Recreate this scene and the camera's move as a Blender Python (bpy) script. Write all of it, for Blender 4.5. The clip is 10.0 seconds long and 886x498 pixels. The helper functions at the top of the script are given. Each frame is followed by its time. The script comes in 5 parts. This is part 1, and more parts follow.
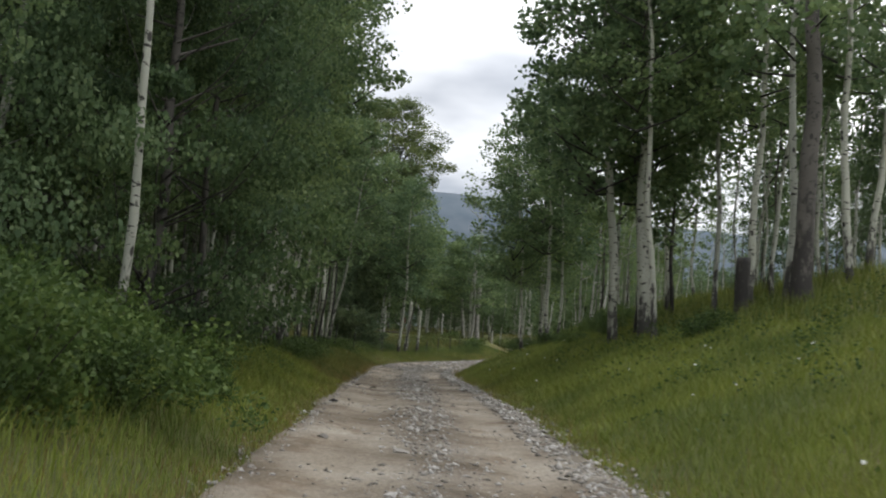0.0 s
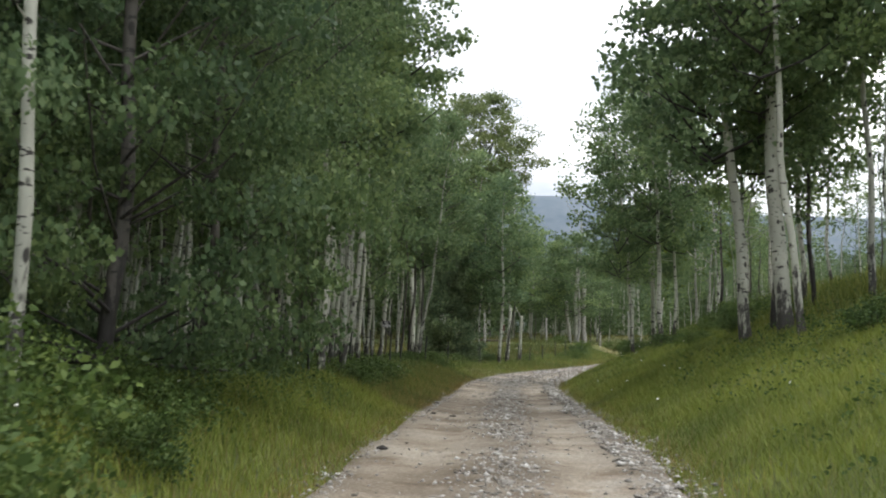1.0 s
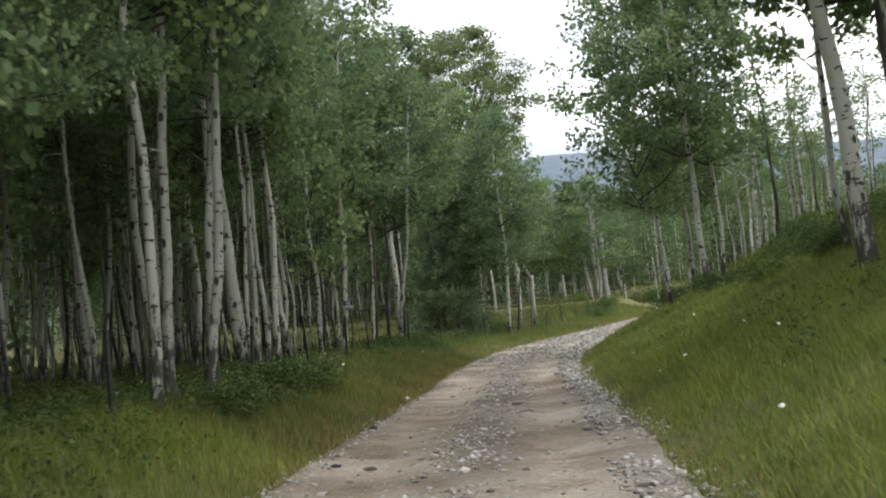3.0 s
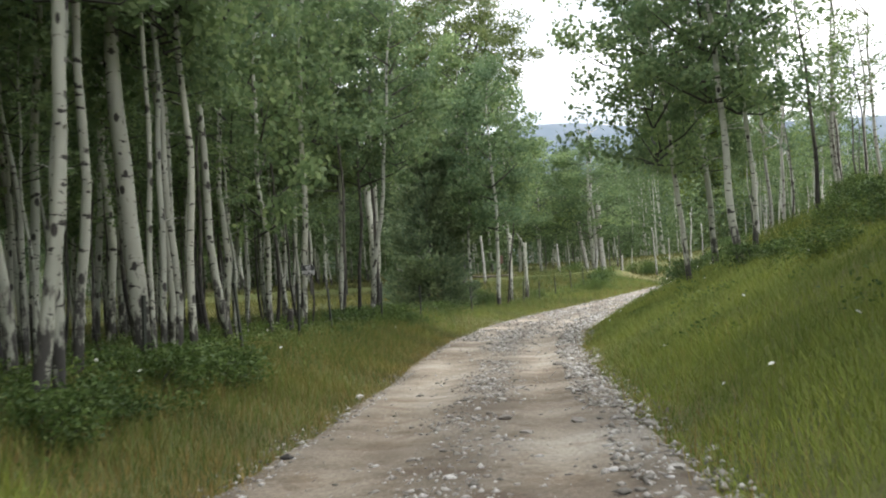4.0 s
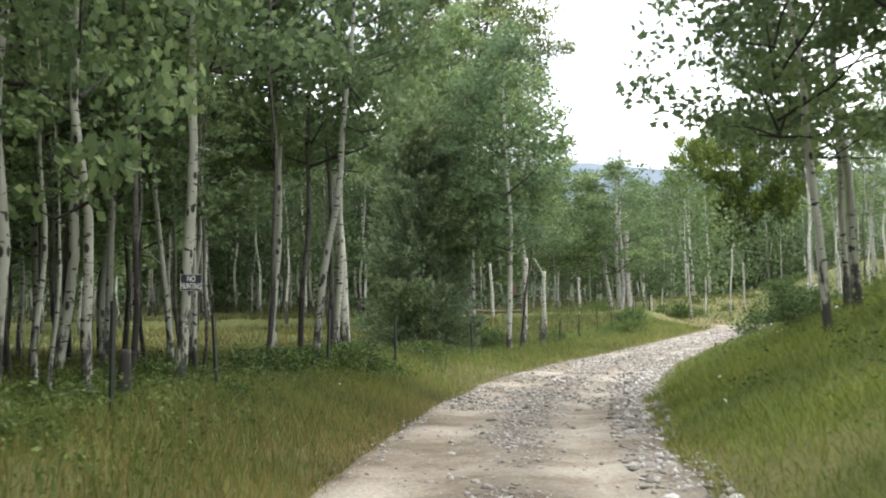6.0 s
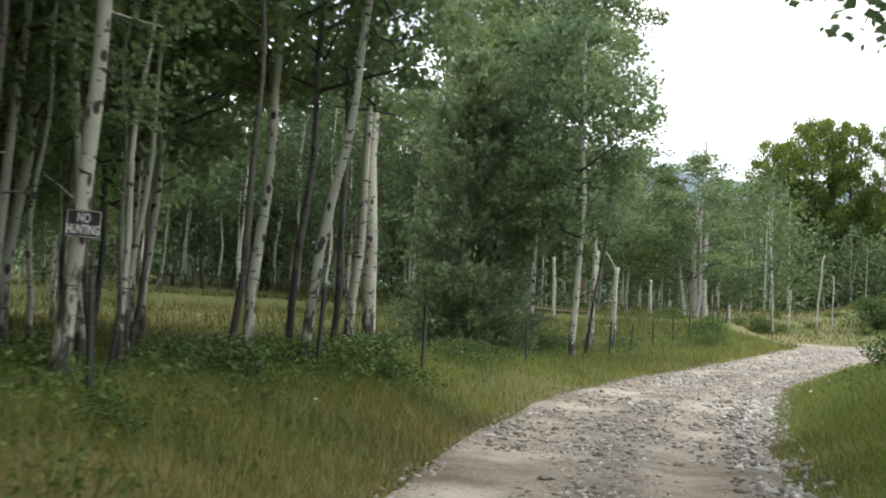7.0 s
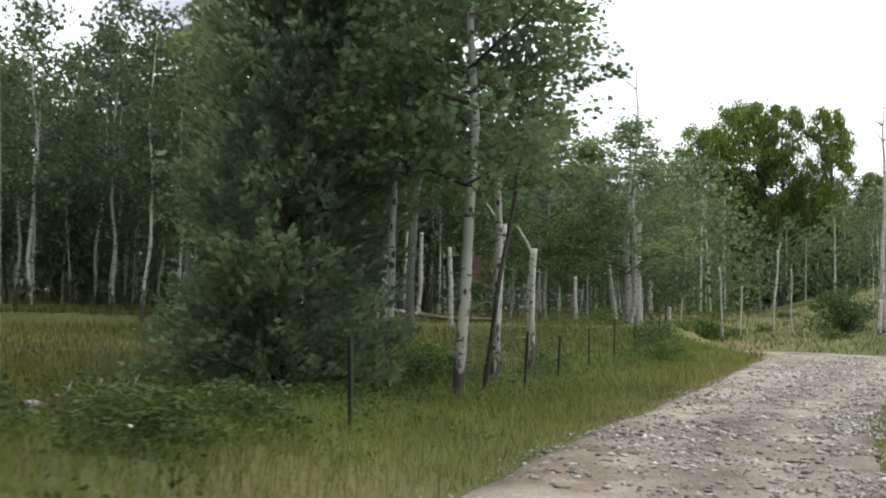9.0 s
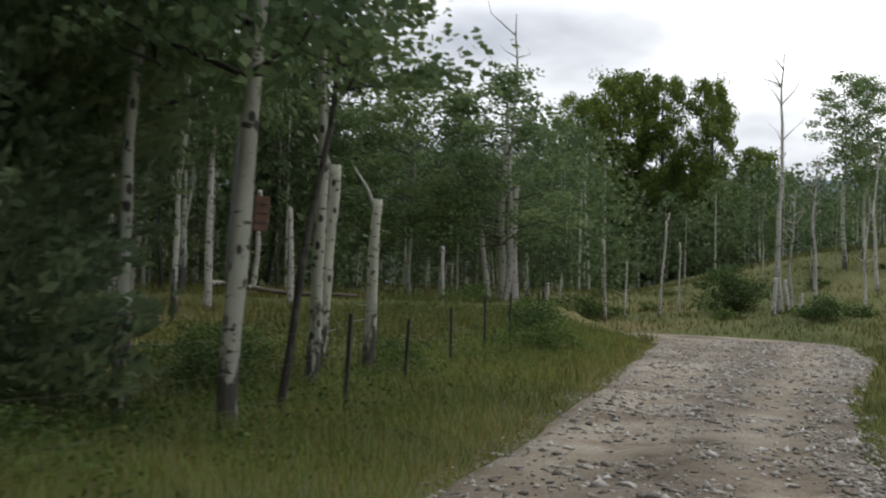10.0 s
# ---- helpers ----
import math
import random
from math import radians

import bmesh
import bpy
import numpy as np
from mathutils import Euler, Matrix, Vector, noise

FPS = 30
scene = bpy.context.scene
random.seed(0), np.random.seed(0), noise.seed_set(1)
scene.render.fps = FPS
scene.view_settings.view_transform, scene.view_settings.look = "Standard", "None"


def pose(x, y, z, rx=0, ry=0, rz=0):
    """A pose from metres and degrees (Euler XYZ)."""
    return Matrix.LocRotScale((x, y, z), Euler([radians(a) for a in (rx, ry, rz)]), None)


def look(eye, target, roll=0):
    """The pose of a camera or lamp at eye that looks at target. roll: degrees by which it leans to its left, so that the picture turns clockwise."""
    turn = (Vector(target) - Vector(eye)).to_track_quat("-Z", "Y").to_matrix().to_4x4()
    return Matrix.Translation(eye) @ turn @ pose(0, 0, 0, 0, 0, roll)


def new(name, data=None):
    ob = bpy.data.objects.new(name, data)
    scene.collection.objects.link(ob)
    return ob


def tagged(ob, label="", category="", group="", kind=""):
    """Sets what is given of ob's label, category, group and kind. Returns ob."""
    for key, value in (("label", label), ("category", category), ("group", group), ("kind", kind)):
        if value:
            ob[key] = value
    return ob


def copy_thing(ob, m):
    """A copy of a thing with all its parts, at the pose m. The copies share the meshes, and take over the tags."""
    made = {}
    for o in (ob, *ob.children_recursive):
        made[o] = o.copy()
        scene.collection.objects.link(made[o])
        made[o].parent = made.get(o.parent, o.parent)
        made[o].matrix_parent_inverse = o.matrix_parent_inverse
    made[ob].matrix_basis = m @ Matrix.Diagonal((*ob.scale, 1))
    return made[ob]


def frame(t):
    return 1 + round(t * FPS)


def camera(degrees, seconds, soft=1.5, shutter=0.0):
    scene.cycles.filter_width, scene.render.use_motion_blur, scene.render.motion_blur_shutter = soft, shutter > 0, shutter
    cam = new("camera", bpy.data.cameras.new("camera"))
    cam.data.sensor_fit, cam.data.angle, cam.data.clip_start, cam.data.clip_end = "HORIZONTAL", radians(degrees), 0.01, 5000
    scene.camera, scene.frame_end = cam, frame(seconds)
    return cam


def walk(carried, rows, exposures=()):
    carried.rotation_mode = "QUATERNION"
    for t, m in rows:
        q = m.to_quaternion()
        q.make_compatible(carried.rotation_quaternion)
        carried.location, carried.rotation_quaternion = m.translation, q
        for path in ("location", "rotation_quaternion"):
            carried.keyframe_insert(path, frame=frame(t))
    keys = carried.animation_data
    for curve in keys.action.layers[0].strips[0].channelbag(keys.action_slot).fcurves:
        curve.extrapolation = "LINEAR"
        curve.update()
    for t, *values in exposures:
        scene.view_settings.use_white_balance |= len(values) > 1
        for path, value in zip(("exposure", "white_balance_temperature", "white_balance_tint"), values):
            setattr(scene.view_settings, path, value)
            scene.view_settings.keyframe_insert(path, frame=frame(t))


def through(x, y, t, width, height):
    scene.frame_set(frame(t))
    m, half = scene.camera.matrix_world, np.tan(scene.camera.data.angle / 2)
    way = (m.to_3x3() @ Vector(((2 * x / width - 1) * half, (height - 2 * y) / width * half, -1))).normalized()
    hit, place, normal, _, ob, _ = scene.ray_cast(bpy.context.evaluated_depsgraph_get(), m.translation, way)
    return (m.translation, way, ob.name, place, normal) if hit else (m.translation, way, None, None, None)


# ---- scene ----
cam = camera(42.0, 10.0, soft=1.95, shutter=0.25)
PATH = [
    (0, (0.453, -1.057, 1.349), (0.366, 0.933, 1.527), 4.9),
    (0.5, (0.486, 1.537, 1.45), (0.3, 3.519, 1.643), 2.3),
    (1, (0.554, 3.967, 1.558), (0.29, 5.941, 1.738), 1.6),
    (1.5, (0.58, 6.248, 1.63), (0.307, 8.219, 1.836), -0.1),
    (2, (0.567, 8.649, 1.667), (0.332, 10.628, 1.842), -2.5),
    (2.2, (0.576, 9.667, 1.672), (0.334, 11.646, 1.837), -2.5),
    (3.3, (0.414, 15.411, 1.711), (0.112, 17.384, 1.835), -5.9),
    (3.5, (0.325, 16.381, 1.722), (0.014, 18.354, 1.832), -3.6),
    (4, (0.045, 18.912, 1.802), (-0.238, 20.89, 1.878), -3.8),
    (4.5, (-0.232, 21.54, 1.856), (-0.476, 23.523, 1.931), -4.0),
    (5, (-0.521, 24.315, 1.871), (-0.752, 26.301, 1.934), -0.1),
    (5.5, (-0.803, 27.139, 1.871), (-1.065, 29.121, 1.943), -0.9),
    (5.7, (-0.901, 28.275, 1.85), (-1.174, 30.253, 1.968), -1.2),
    (6.8, (-1.693, 34.871, 1.849), (-2.113, 36.821, 1.988), 1.4),
    (7, (-1.825, 36.143, 1.865), (-2.232, 38.097, 1.99), 3.0),
    (7.5, (-2.103, 39.491, 1.881), (-2.456, 41.456, 2.006), 1.8),
    (8, (-2.313, 43.009, 1.893), (-2.597, 44.986, 1.999), -0.9),
    (8.5, (-2.485, 46.483, 1.946), (-2.751, 48.461, 2.083), -0.8),
    (9, (-2.612, 49.683, 1.979), (-2.874, 51.66, 2.131), 1.3),
    (9.5, (-2.609, 53.065, 2.055), (-2.778, 55.052, 2.209), 1.1),
    (10, (-2.435, 56.511, 2.123), (-2.482, 58.508, 2.238), 1.8),
]
EXPOSURE = [(0.0, 0.52), (0.5, 0.98), (2.0, 1.24), (3.5, 1.44), (4.0, 1.7), (4.5, 1.96), (5.0, 2.17), (5.5, 2.1), (7.0, 1.6), (7.5, 1.48), (8.5, 1.27), (9.2, 1.02), (10.0, 0.28)]
walk(cam, [(t, look(eye, target, roll)) for t, eye, target, roll in PATH], EXPOSURE)
# ---- daylight: bright overcast ----
world = bpy.data.worlds.new("overcast_sky")
scene.world = world
world.use_nodes = True
wn, wl = world.node_tree.nodes, world.node_tree.links
bg = wn["Background"]
sky = wn.new("ShaderNodeTexSky")
sky.sky_type = "NISHITA"
sky.sun_disc = False
sky.sun_elevation, sky.sun_rotation = radians(72), radians(95)
coord = wn.new("ShaderNodeTexCoord")
stretch = wn.new("ShaderNodeMapping")
stretch.inputs["Scale"].default_value = (1.0, 1.0, 2.6)
stretch.inputs["Location"].default_value = (0.35, 0.1, 0.55)
wl.new(coord.outputs["Generated"], stretch.inputs["Vector"])
cloud = wn.new("ShaderNodeTexNoise")
cloud.inputs["Scale"].default_value = 2.3
cloud.inputs["Detail"].default_value = 5
cloud.inputs["Roughness"].default_value = 0.5
wl.new(stretch.outputs["Vector"], cloud.inputs["Vector"])
tone = wn.new("ShaderNodeValToRGB")
tone.color_ramp.elements[0].position, tone.color_ramp.elements[0].color = 0.42, (0.24, 0.26, 0.30, 1)
tone.color_ramp.elements[1].position, tone.color_ramp.elements[1].color = 0.62, (1.0, 1.0, 1.0, 1)
wl.new(cloud.outputs["Fac"], tone.inputs["Fac"])
# one grey bank of cloud low in the north, ragged at its edge
ragged = wn.new("ShaderNodeMapping")
ragged.inputs["Scale"].default_value = (1.0, 1.0, 1.9)
wl.new(coord.outputs["Generated"], ragged.inputs["Vector"])
wisps = wn.new("ShaderNodeTexNoise")
wisps.inputs["Scale"].default_value = 7.0
wisps.inputs["Detail"].default_value = 6
wl.new(ragged.outputs["Vector"], wisps.inputs["Vector"])
off = wn.new("ShaderNodeVectorMath")
off.operation = "DISTANCE"
off.inputs[1].default_value = (0.02, 0.97, 0.46)
wl.new(ragged.outputs["Vector"], off.inputs[0])
edge = wn.new("ShaderNodeMath")
edge.operation = "MULTIPLY_ADD"
edge.inputs[1].default_value = 0.22
wl.new(wisps.outputs["Fac"], edge.inputs[0])
wl.new(off.outputs["Value"], edge.inputs[2])
grey = wn.new("ShaderNodeValToRGB")
grey.color_ramp.elements[0].position, grey.color_ramp.elements[0].color = 0.12, (0.48, 0.50, 0.54, 1)
grey.color_ramp.elements[1].position, grey.color_ramp.elements[1].color = 0.30, (1.0, 1.0, 1.0, 1)
wl.new(edge.outputs["Value"], grey.inputs["Fac"])
both = wn.new("ShaderNodeVectorMath")
both.operation = "MULTIPLY"
wl.new(tone.outputs["Color"], both.inputs[0])
wl.new(grey.outputs["Color"], both.inputs[1])
gain = wn.new("ShaderNodeVectorMath")
gain.operation = "SCALE"
gain.inputs["Scale"].default_value = 14.0
wl.new(both.outputs["Vector"], gain.inputs[0])
blend = wn.new("ShaderNodeMix")
blend.data_type = "RGBA"
blend.inputs["Factor"].default_value = 0.9
wl.new(sky.outputs["Color"], blend.inputs["A"])
wl.new(gain.outputs["Vector"], blend.inputs["B"])
wl.new(blend.outputs["Result"], bg.inputs["Color"])
bg.inputs["Strength"].default_value = 0.1

sun = new("sun", bpy.data.lights.new("sun", "SUN"))
sun.data.energy, sun.data.angle, sun.data.color = 0.85, radians(50), (1.0, 0.96, 0.9)
sun.rotation_euler = (radians(18), 0, radians(-95 + 180))


# ---- materials ----
def node_material(name):
    m = bpy.data.materials.new(name)
    m.use_nodes = True
    nt = m.node_tree
    return m, nt.nodes, nt.links, nt.nodes["Principled BSDF"]


def ramp(nodes, stops):
    r = nodes.new("ShaderNodeValToRGB")
    els = r.color_ramp.elements
    while len(els) < len(stops):
        els.new(0.5)
    for e, (p, c) in zip(els, stops):
        e.position, e.color = p, (*c, 1)
    return r


def noise_tex(nodes, links, vec, scale, detail=4, rough=0.55):
    n = nodes.new("ShaderNodeTexNoise")
    n.inputs["Scale"].default_value, n.inputs["Detail"].default_value, n.inputs["Roughness"].default_value = scale, detail, rough
    if vec is not None:
        links.new(vec, n.inputs["Vector"])
    return n


def mix_rgb(nodes, links, kind, fac, a, b):
    x = nodes.new("ShaderNodeMix")
    x.data_type, x.blend_type = "RGBA", kind
    for sock, v in (("Factor", fac), ("A", a), ("B", b)):
        if isinstance(v, (int, float)):
            x.inputs[sock].default_value = v
        elif isinstance(v, tuple):
            x.inputs[sock].default_value = (*v, 1)
        else:
            links.new(v, x.inputs[sock])
    return x.outputs["Result"]


def bump(nodes, links, height, bsdf, strength, dist):
    b = nodes.new("ShaderNodeBump")
    b.inputs["Strength"].default_value, b.inputs["Distance"].default_value = strength, dist
    links.new(height, b.inputs["Height"])
    links.new(b.outputs["Normal"], bsdf.inputs["Normal"])


def leaf_material(name, dark, mid, light, patch=0.5, through=0.35):
    """Foliage: colour varies leaf by leaf and in larger patches; light passes through the blades."""
    m, n, l, p = node_material(name)
    geo = n.new("ShaderNodeNewGeometry")
    tc = n.new("ShaderNodeTexCoord")
    r = ramp(n, [(0.0, dark), (0.5, mid), (1.0, light)])
    l.new(geo.outputs["Random Per Island"], r.inputs["Fac"])
    big = noise_tex(n, l, tc.outputs["Object"], patch, 3)
    r2 = ramp(n, [(0.3, (0.62, 0.68, 0.7)), (0.7, (1.25, 1.2, 1.0))])
    l.new(big.outputs["Fac"], r2.inputs["Fac"])
    col = mix_rgb(n, l, "MULTIPLY", 1.0, r.outputs["Color"], r2.outputs["Color"])
    info = n.new("ShaderNodeObjectInfo")
    r3 = ramp(n, [(0.0, (0.82, 0.86, 0.9)), (1.0, (1.15, 1.12, 1.0))])
    l.new(info.outputs["Random"], r3.inputs["Fac"])
    col = mix_rgb(n, l, "MULTIPLY", 1.0, col, r3.outputs["Color"])
    l.new(col, p.inputs["Base Color"])
    p.inputs["Roughness"].default_value = 0.5
    p.inputs["Specular IOR Level"].default_value = 0.2
    tr = n.new("ShaderNodeBsdfTranslucent")
    l.new(col, tr.inputs["Color"])
    mx = n.new("ShaderNodeMixShader")
    mx.inputs["Fac"].default_value = through
    l.new(p.outputs["BSDF"], mx.inputs[1])
    l.new(tr.outputs["BSDF"], mx.inputs[2])
    l.new(mx.outputs["Shader"], n["Material Output"].inputs["Surface"])
    return m


def bark_material(name, pale, scar, foot, foot_height):
    """Smooth aspen bark with dark branch scars, lenticels and a rough, fissured foot."""
    m, n, l, p = node_material(name)
    tc = n.new("ShaderNodeTexCoord")
    info = n.new("ShaderNodeObjectInfo")
    shift = n.new("ShaderNodeVectorMath")
    shift.operation = "ADD"
    l.new(tc.outputs["Object"], shift.inputs[0])
    sc = n.new("ShaderNodeVectorMath")
    sc.operation = "SCALE"
    sc.inputs[0].default_value = (17, 31, 0)
    l.new(info.outputs["Random"], sc.inputs["Scale"])
    l.new(sc.outputs["Vector"], shift.inputs[1])
    vec = shift.outputs["Vector"]
    mp = n.new("ShaderNodeMapping")
    mp.inputs["Scale"].default_value = (6.0, 6.0, 15.0)
    l.new(vec, mp.inputs["Vector"])
    scars = noise_tex(n, l, mp.outputs["Vector"], 1.0, 3)
    rs = ramp(n, [(0.60, (0, 0, 0)), (0.64, (1, 1, 1))])
    l.new(scars.outputs["Fac"], rs.inputs["Fac"])
    tint = noise_tex(n, l, vec, 1.3, 4)
    rt = ramp(n, [(0.3, tuple(c * 0.72 for c in pale)), (0.7, pale)])
    l.new(tint.outputs["Fac"], rt.inputs["Fac"])
    col = mix_rgb(n, l, "MIX", rs.outputs["Color"], rt.outputs["Color"], scar)
    mp3 = n.new("ShaderNodeMapping")
    mp3.inputs["Scale"].default_value = (6.0, 6.0, 3.4)
    l.new(vec, mp3.inputs["Vector"])
    eyes = n.new("ShaderNodeTexVoronoi")
    eyes.inputs["Scale"].default_value = 1.0
    l.new(mp3.outputs["Vector"], eyes.inputs["Vector"])
    re = ramp(n, [(0.18, (1, 1, 1)), (0.25, (0, 0, 0))])
    l.new(eyes.outputs["Distance"], re.inputs["Fac"])
    col = mix_rgb(n, l, "MIX", re.outputs["Color"], col, scar)
    # fissured patches, commoner on the old bark of the foot
    sep = n.new("ShaderNodeSeparateXYZ")
    l.new(tc.outputs["Object"], sep.inputs["Vector"])
    mp2 = n.new("ShaderNodeMapping")
    mp2.inputs["Scale"].default_value = (9.0, 9.0, 3.0)
    l.new(vec, mp2.inputs["Vector"])
    fis = noise_tex(n, l, mp2.outputs["Vector"], 1.0, 5, 0.65)
    h = n.new("ShaderNodeMapRange")
    h.inputs["From Min"].default_value, h.inputs["From Max"].default_value = 0.0, foot_height
    h.inputs["To Min"].default_value, h.inputs["To Max"].default_value = 0.27, -0.22
    l.new(sep.outputs["Z"], h.inputs["Value"])
    add = n.new("ShaderNodeMath")
    l.new(fis.outputs["Fac"], add.inputs[0])
    l.new(h.outputs["Result"], add.inputs[1])
    rf = ramp(n, [(0.56, (0, 0, 0)), (0.66, (1, 1, 1))])
    l.new(add.outputs[0], rf.inputs["Fac"])
    col = mix_rgb(n, l, "MIX", rf.outputs["Color"], col, foot)
    ro = ramp(n, [(0.0, (0.8, 0.8, 0.8)), (1.0, (1.05, 1.03, 1.0))])
    l.new(info.outputs["Random"], ro.inputs["Fac"])
    col = mix_rgb(n, l, "MULTIPLY", 1.0, col, ro.outputs["Color"])
    l.new(col, p.inputs["Base Color"])
    p.inputs["Roughness"].default_value = 0.75
    bump(n, l, fis.outputs["Fac"], p, 0.5, 0.02)
    return m


def plain_material(name, a, b, scale, rough=0.8, metal=0.0, relief=0.3, dist=0.01):
    m, n, l, p = node_material(name)
    tc = n.new("ShaderNodeTexCoord")
    k = noise_tex(n, l, tc.outputs["Object"], scale, 5)
    r = ramp(n, [(0.3, a), (0.7, b)])
    l.new(k.outputs["Fac"], r.inputs["Fac"])
    l.new(r.outputs["Color"], p.inputs["Base Color"])
    p.inputs["Roughness"].default_value, p.inputs["Metallic"].default_value = rough, metal
    bump(n, l, k.outputs["Fac"], p, relief, dist)
    return m


def stone_material(name):
    m, n, l, p = node_material(name)
    tc = n.new("ShaderNodeTexCoord")
    geo = n.new("ShaderNodeNewGeometry")
    r = ramp(n, [(0.0, (0.14, 0.128, 0.11)), (0.35, (0.29, 0.27, 0.24)), (0.75, (0.44, 0.418, 0.38)), (1.0, (0.60, 0.585, 0.56))])
    info = n.new("ShaderNodeObjectInfo")
    s = n.new("ShaderNodeMath")
    l.new(geo.outputs["Random Per Island"], s.inputs[0])
    l.new(info.outputs["Random"], s.inputs[1])
    f = n.new("ShaderNodeMath")
    f.operation = "FRACT"
    l.new(s.outputs[0], f.inputs[0])
    l.new(f.outputs[0], r.inputs["Fac"])
    k = noise_tex(n, l, tc.outputs["Object"], 22, 5)
    r2 = ramp(n, [(0.3, (0.7, 0.7, 0.7)), (0.7, (1.1, 1.1, 1.1))])
    l.new(k.outputs["Fac"], r2.inputs["Fac"])
    l.new(mix_rgb(n, l, "MULTIPLY", 1.0, r.outputs["Color"], r2.outputs["Color"]), p.inputs["Base Color"])
    p.inputs["Roughness"].default_value = 0.85
    bump(n, l, k.outputs["Fac"], p, 0.4, 0.01)
    return m


def dirt_material():
    m, n, l, p = node_material("road_dirt")
    tc = n.new("ShaderNodeTexCoord")
    o = tc.outputs["Object"]
    big = noise_tex(n, l, o, 0.55, 4)
    rb = ramp(n, [(0.36, (0.182, 0.150, 0.112)), (0.5, (0.285, 0.248, 0.197)), (0.66, (0.395, 0.358, 0.304))])
    l.new(big.outputs["Fac"], rb.inputs["Fac"])
    fine = noise_tex(n, l, o, 26, 6, 0.7)
    rf = ramp(n, [(0.3, (0.45, 0.44, 0.42)), (0.7, (1.35, 1.35, 1.35))])
    l.new(fine.outputs["Fac"], rf.inputs["Fac"])
    col = mix_rgb(n, l, "MULTIPLY", 1.0, rb.outputs["Color"], rf.outputs["Color"])
    vor = n.new("ShaderNodeTexVoronoi")
    vor.inputs["Scale"].default_value = 19
    l.new(o, vor.inputs["Vector"])
    rv = ramp(n, [(0.0, (1, 1, 1)), (0.2, (0, 0, 0))])
    l.new(vor.outputs["Distance"], rv.inputs["Fac"])
    peb = noise_tex(n, l, o, 5, 3)
    rp = ramp(n, [(0.45, (0, 0, 0)), (0.6, (1, 1, 1))])
    l.new(peb.outputs["Fac"], rp.inputs["Fac"])
    mask = mix_rgb(n, l, "MULTIPLY", 1.0, rv.outputs["Color"], rp.outputs["Color"])
    col = mix_rgb(n, l, "MIX", mask, col, (0.5, 0.48, 0.45))
    damp = noise_tex(n, l, o, 1.7, 5, 0.6)
    rd = ramp(n, [(0.5, (1, 1, 1)), (0.64, (0.62, 0.54, 0.46))])
    l.new(damp.outputs["Fac"], rd.inputs["Fac"])
    col = mix_rgb(n, l, "MULTIPLY", 0.8, col, rd.outputs["Color"])
    # packed wheel tracks, dusty and pale; loose dark earth between and beside them
    uvn = n.new("ShaderNodeUVMap")
    uvn.uv_map = "across"
    sp = n.new("ShaderNodeSeparateXYZ")
    l.new(uvn.outputs["UV"], sp.inputs["Vector"])
    wob = noise_tex(n, l, o, 0.9, 4)
    wm = n.new("ShaderNodeMath")
    wm.operation = "MULTIPLY_ADD"
    wm.inputs[1].default_value = 0.22
    l.new(wob.outputs["Fac"], wm.inputs[0])
    l.new(sp.outputs["X"], wm.inputs[2])
    tr = ramp(n, [(0.11, (0.62, 0.60, 0.57)), (0.30, (1.12, 1.1, 1.07)), (0.44, (1.05, 1.04, 1.02)), (0.58, (0.66, 0.64, 0.61)), (0.68, (0.72, 0.70, 0.68)), (0.82, (1.15, 1.13, 1.1)), (0.94, (0.98, 0.97, 0.96)), (1.0, (0.75, 0.75, 0.75))])
    l.new(wm.outputs[0], tr.inputs["Fac"])
    col = mix_rgb(n, l, "MULTIPLY", 0.85, col, tr.outputs["Color"])
    l.new(col, p.inputs["Base Color"])
    p.inputs["Roughness"].default_value = 0.95
    hsum = n.new("ShaderNodeMath")
    l.new(fine.outputs["Fac"], hsum.inputs[0])
    l.new(mask, hsum.inputs[1])
    bump(n, l, hsum.outputs[0], p, 0.6, 0.03)
    return m


def soil_material():
    """Turf, litter and dry grass between the blades; the open meadow is straw-coloured in patches."""
    m, n, l, p = node_material("turf")
    tc = n.new("ShaderNodeTexCoord")
    o = tc.outputs["Object"]
    big = noise_tex(n, l, o, 0.16, 5)
    r = ramp(n, [(0.36, (0.082, 0.108, 0.028)), (0.52, (0.125, 0.134, 0.040)), (0.68, (0.195, 0.165, 0.072))])
    l.new(big.outputs["Fac"], r.inputs["Fac"])
    fine = noise_tex(n, l, o, 9, 6, 0.7)
    rf = ramp(n, [(0.3, (0.5, 0.5, 0.48)), (0.7, (1.3, 1.3, 1.25))])
    l.new(fine.outputs["Fac"], rf.inputs["Fac"])
    l.new(mix_rgb(n, l, "MULTIPLY", 1.0, r.outputs["Color"], rf.outputs["Color"]), p.inputs["Base Color"])
    p.inputs["Roughness"].default_value = 0.95
    bump(n, l, fine.outputs["Fac"], p, 0.8, 0.08)
    return m


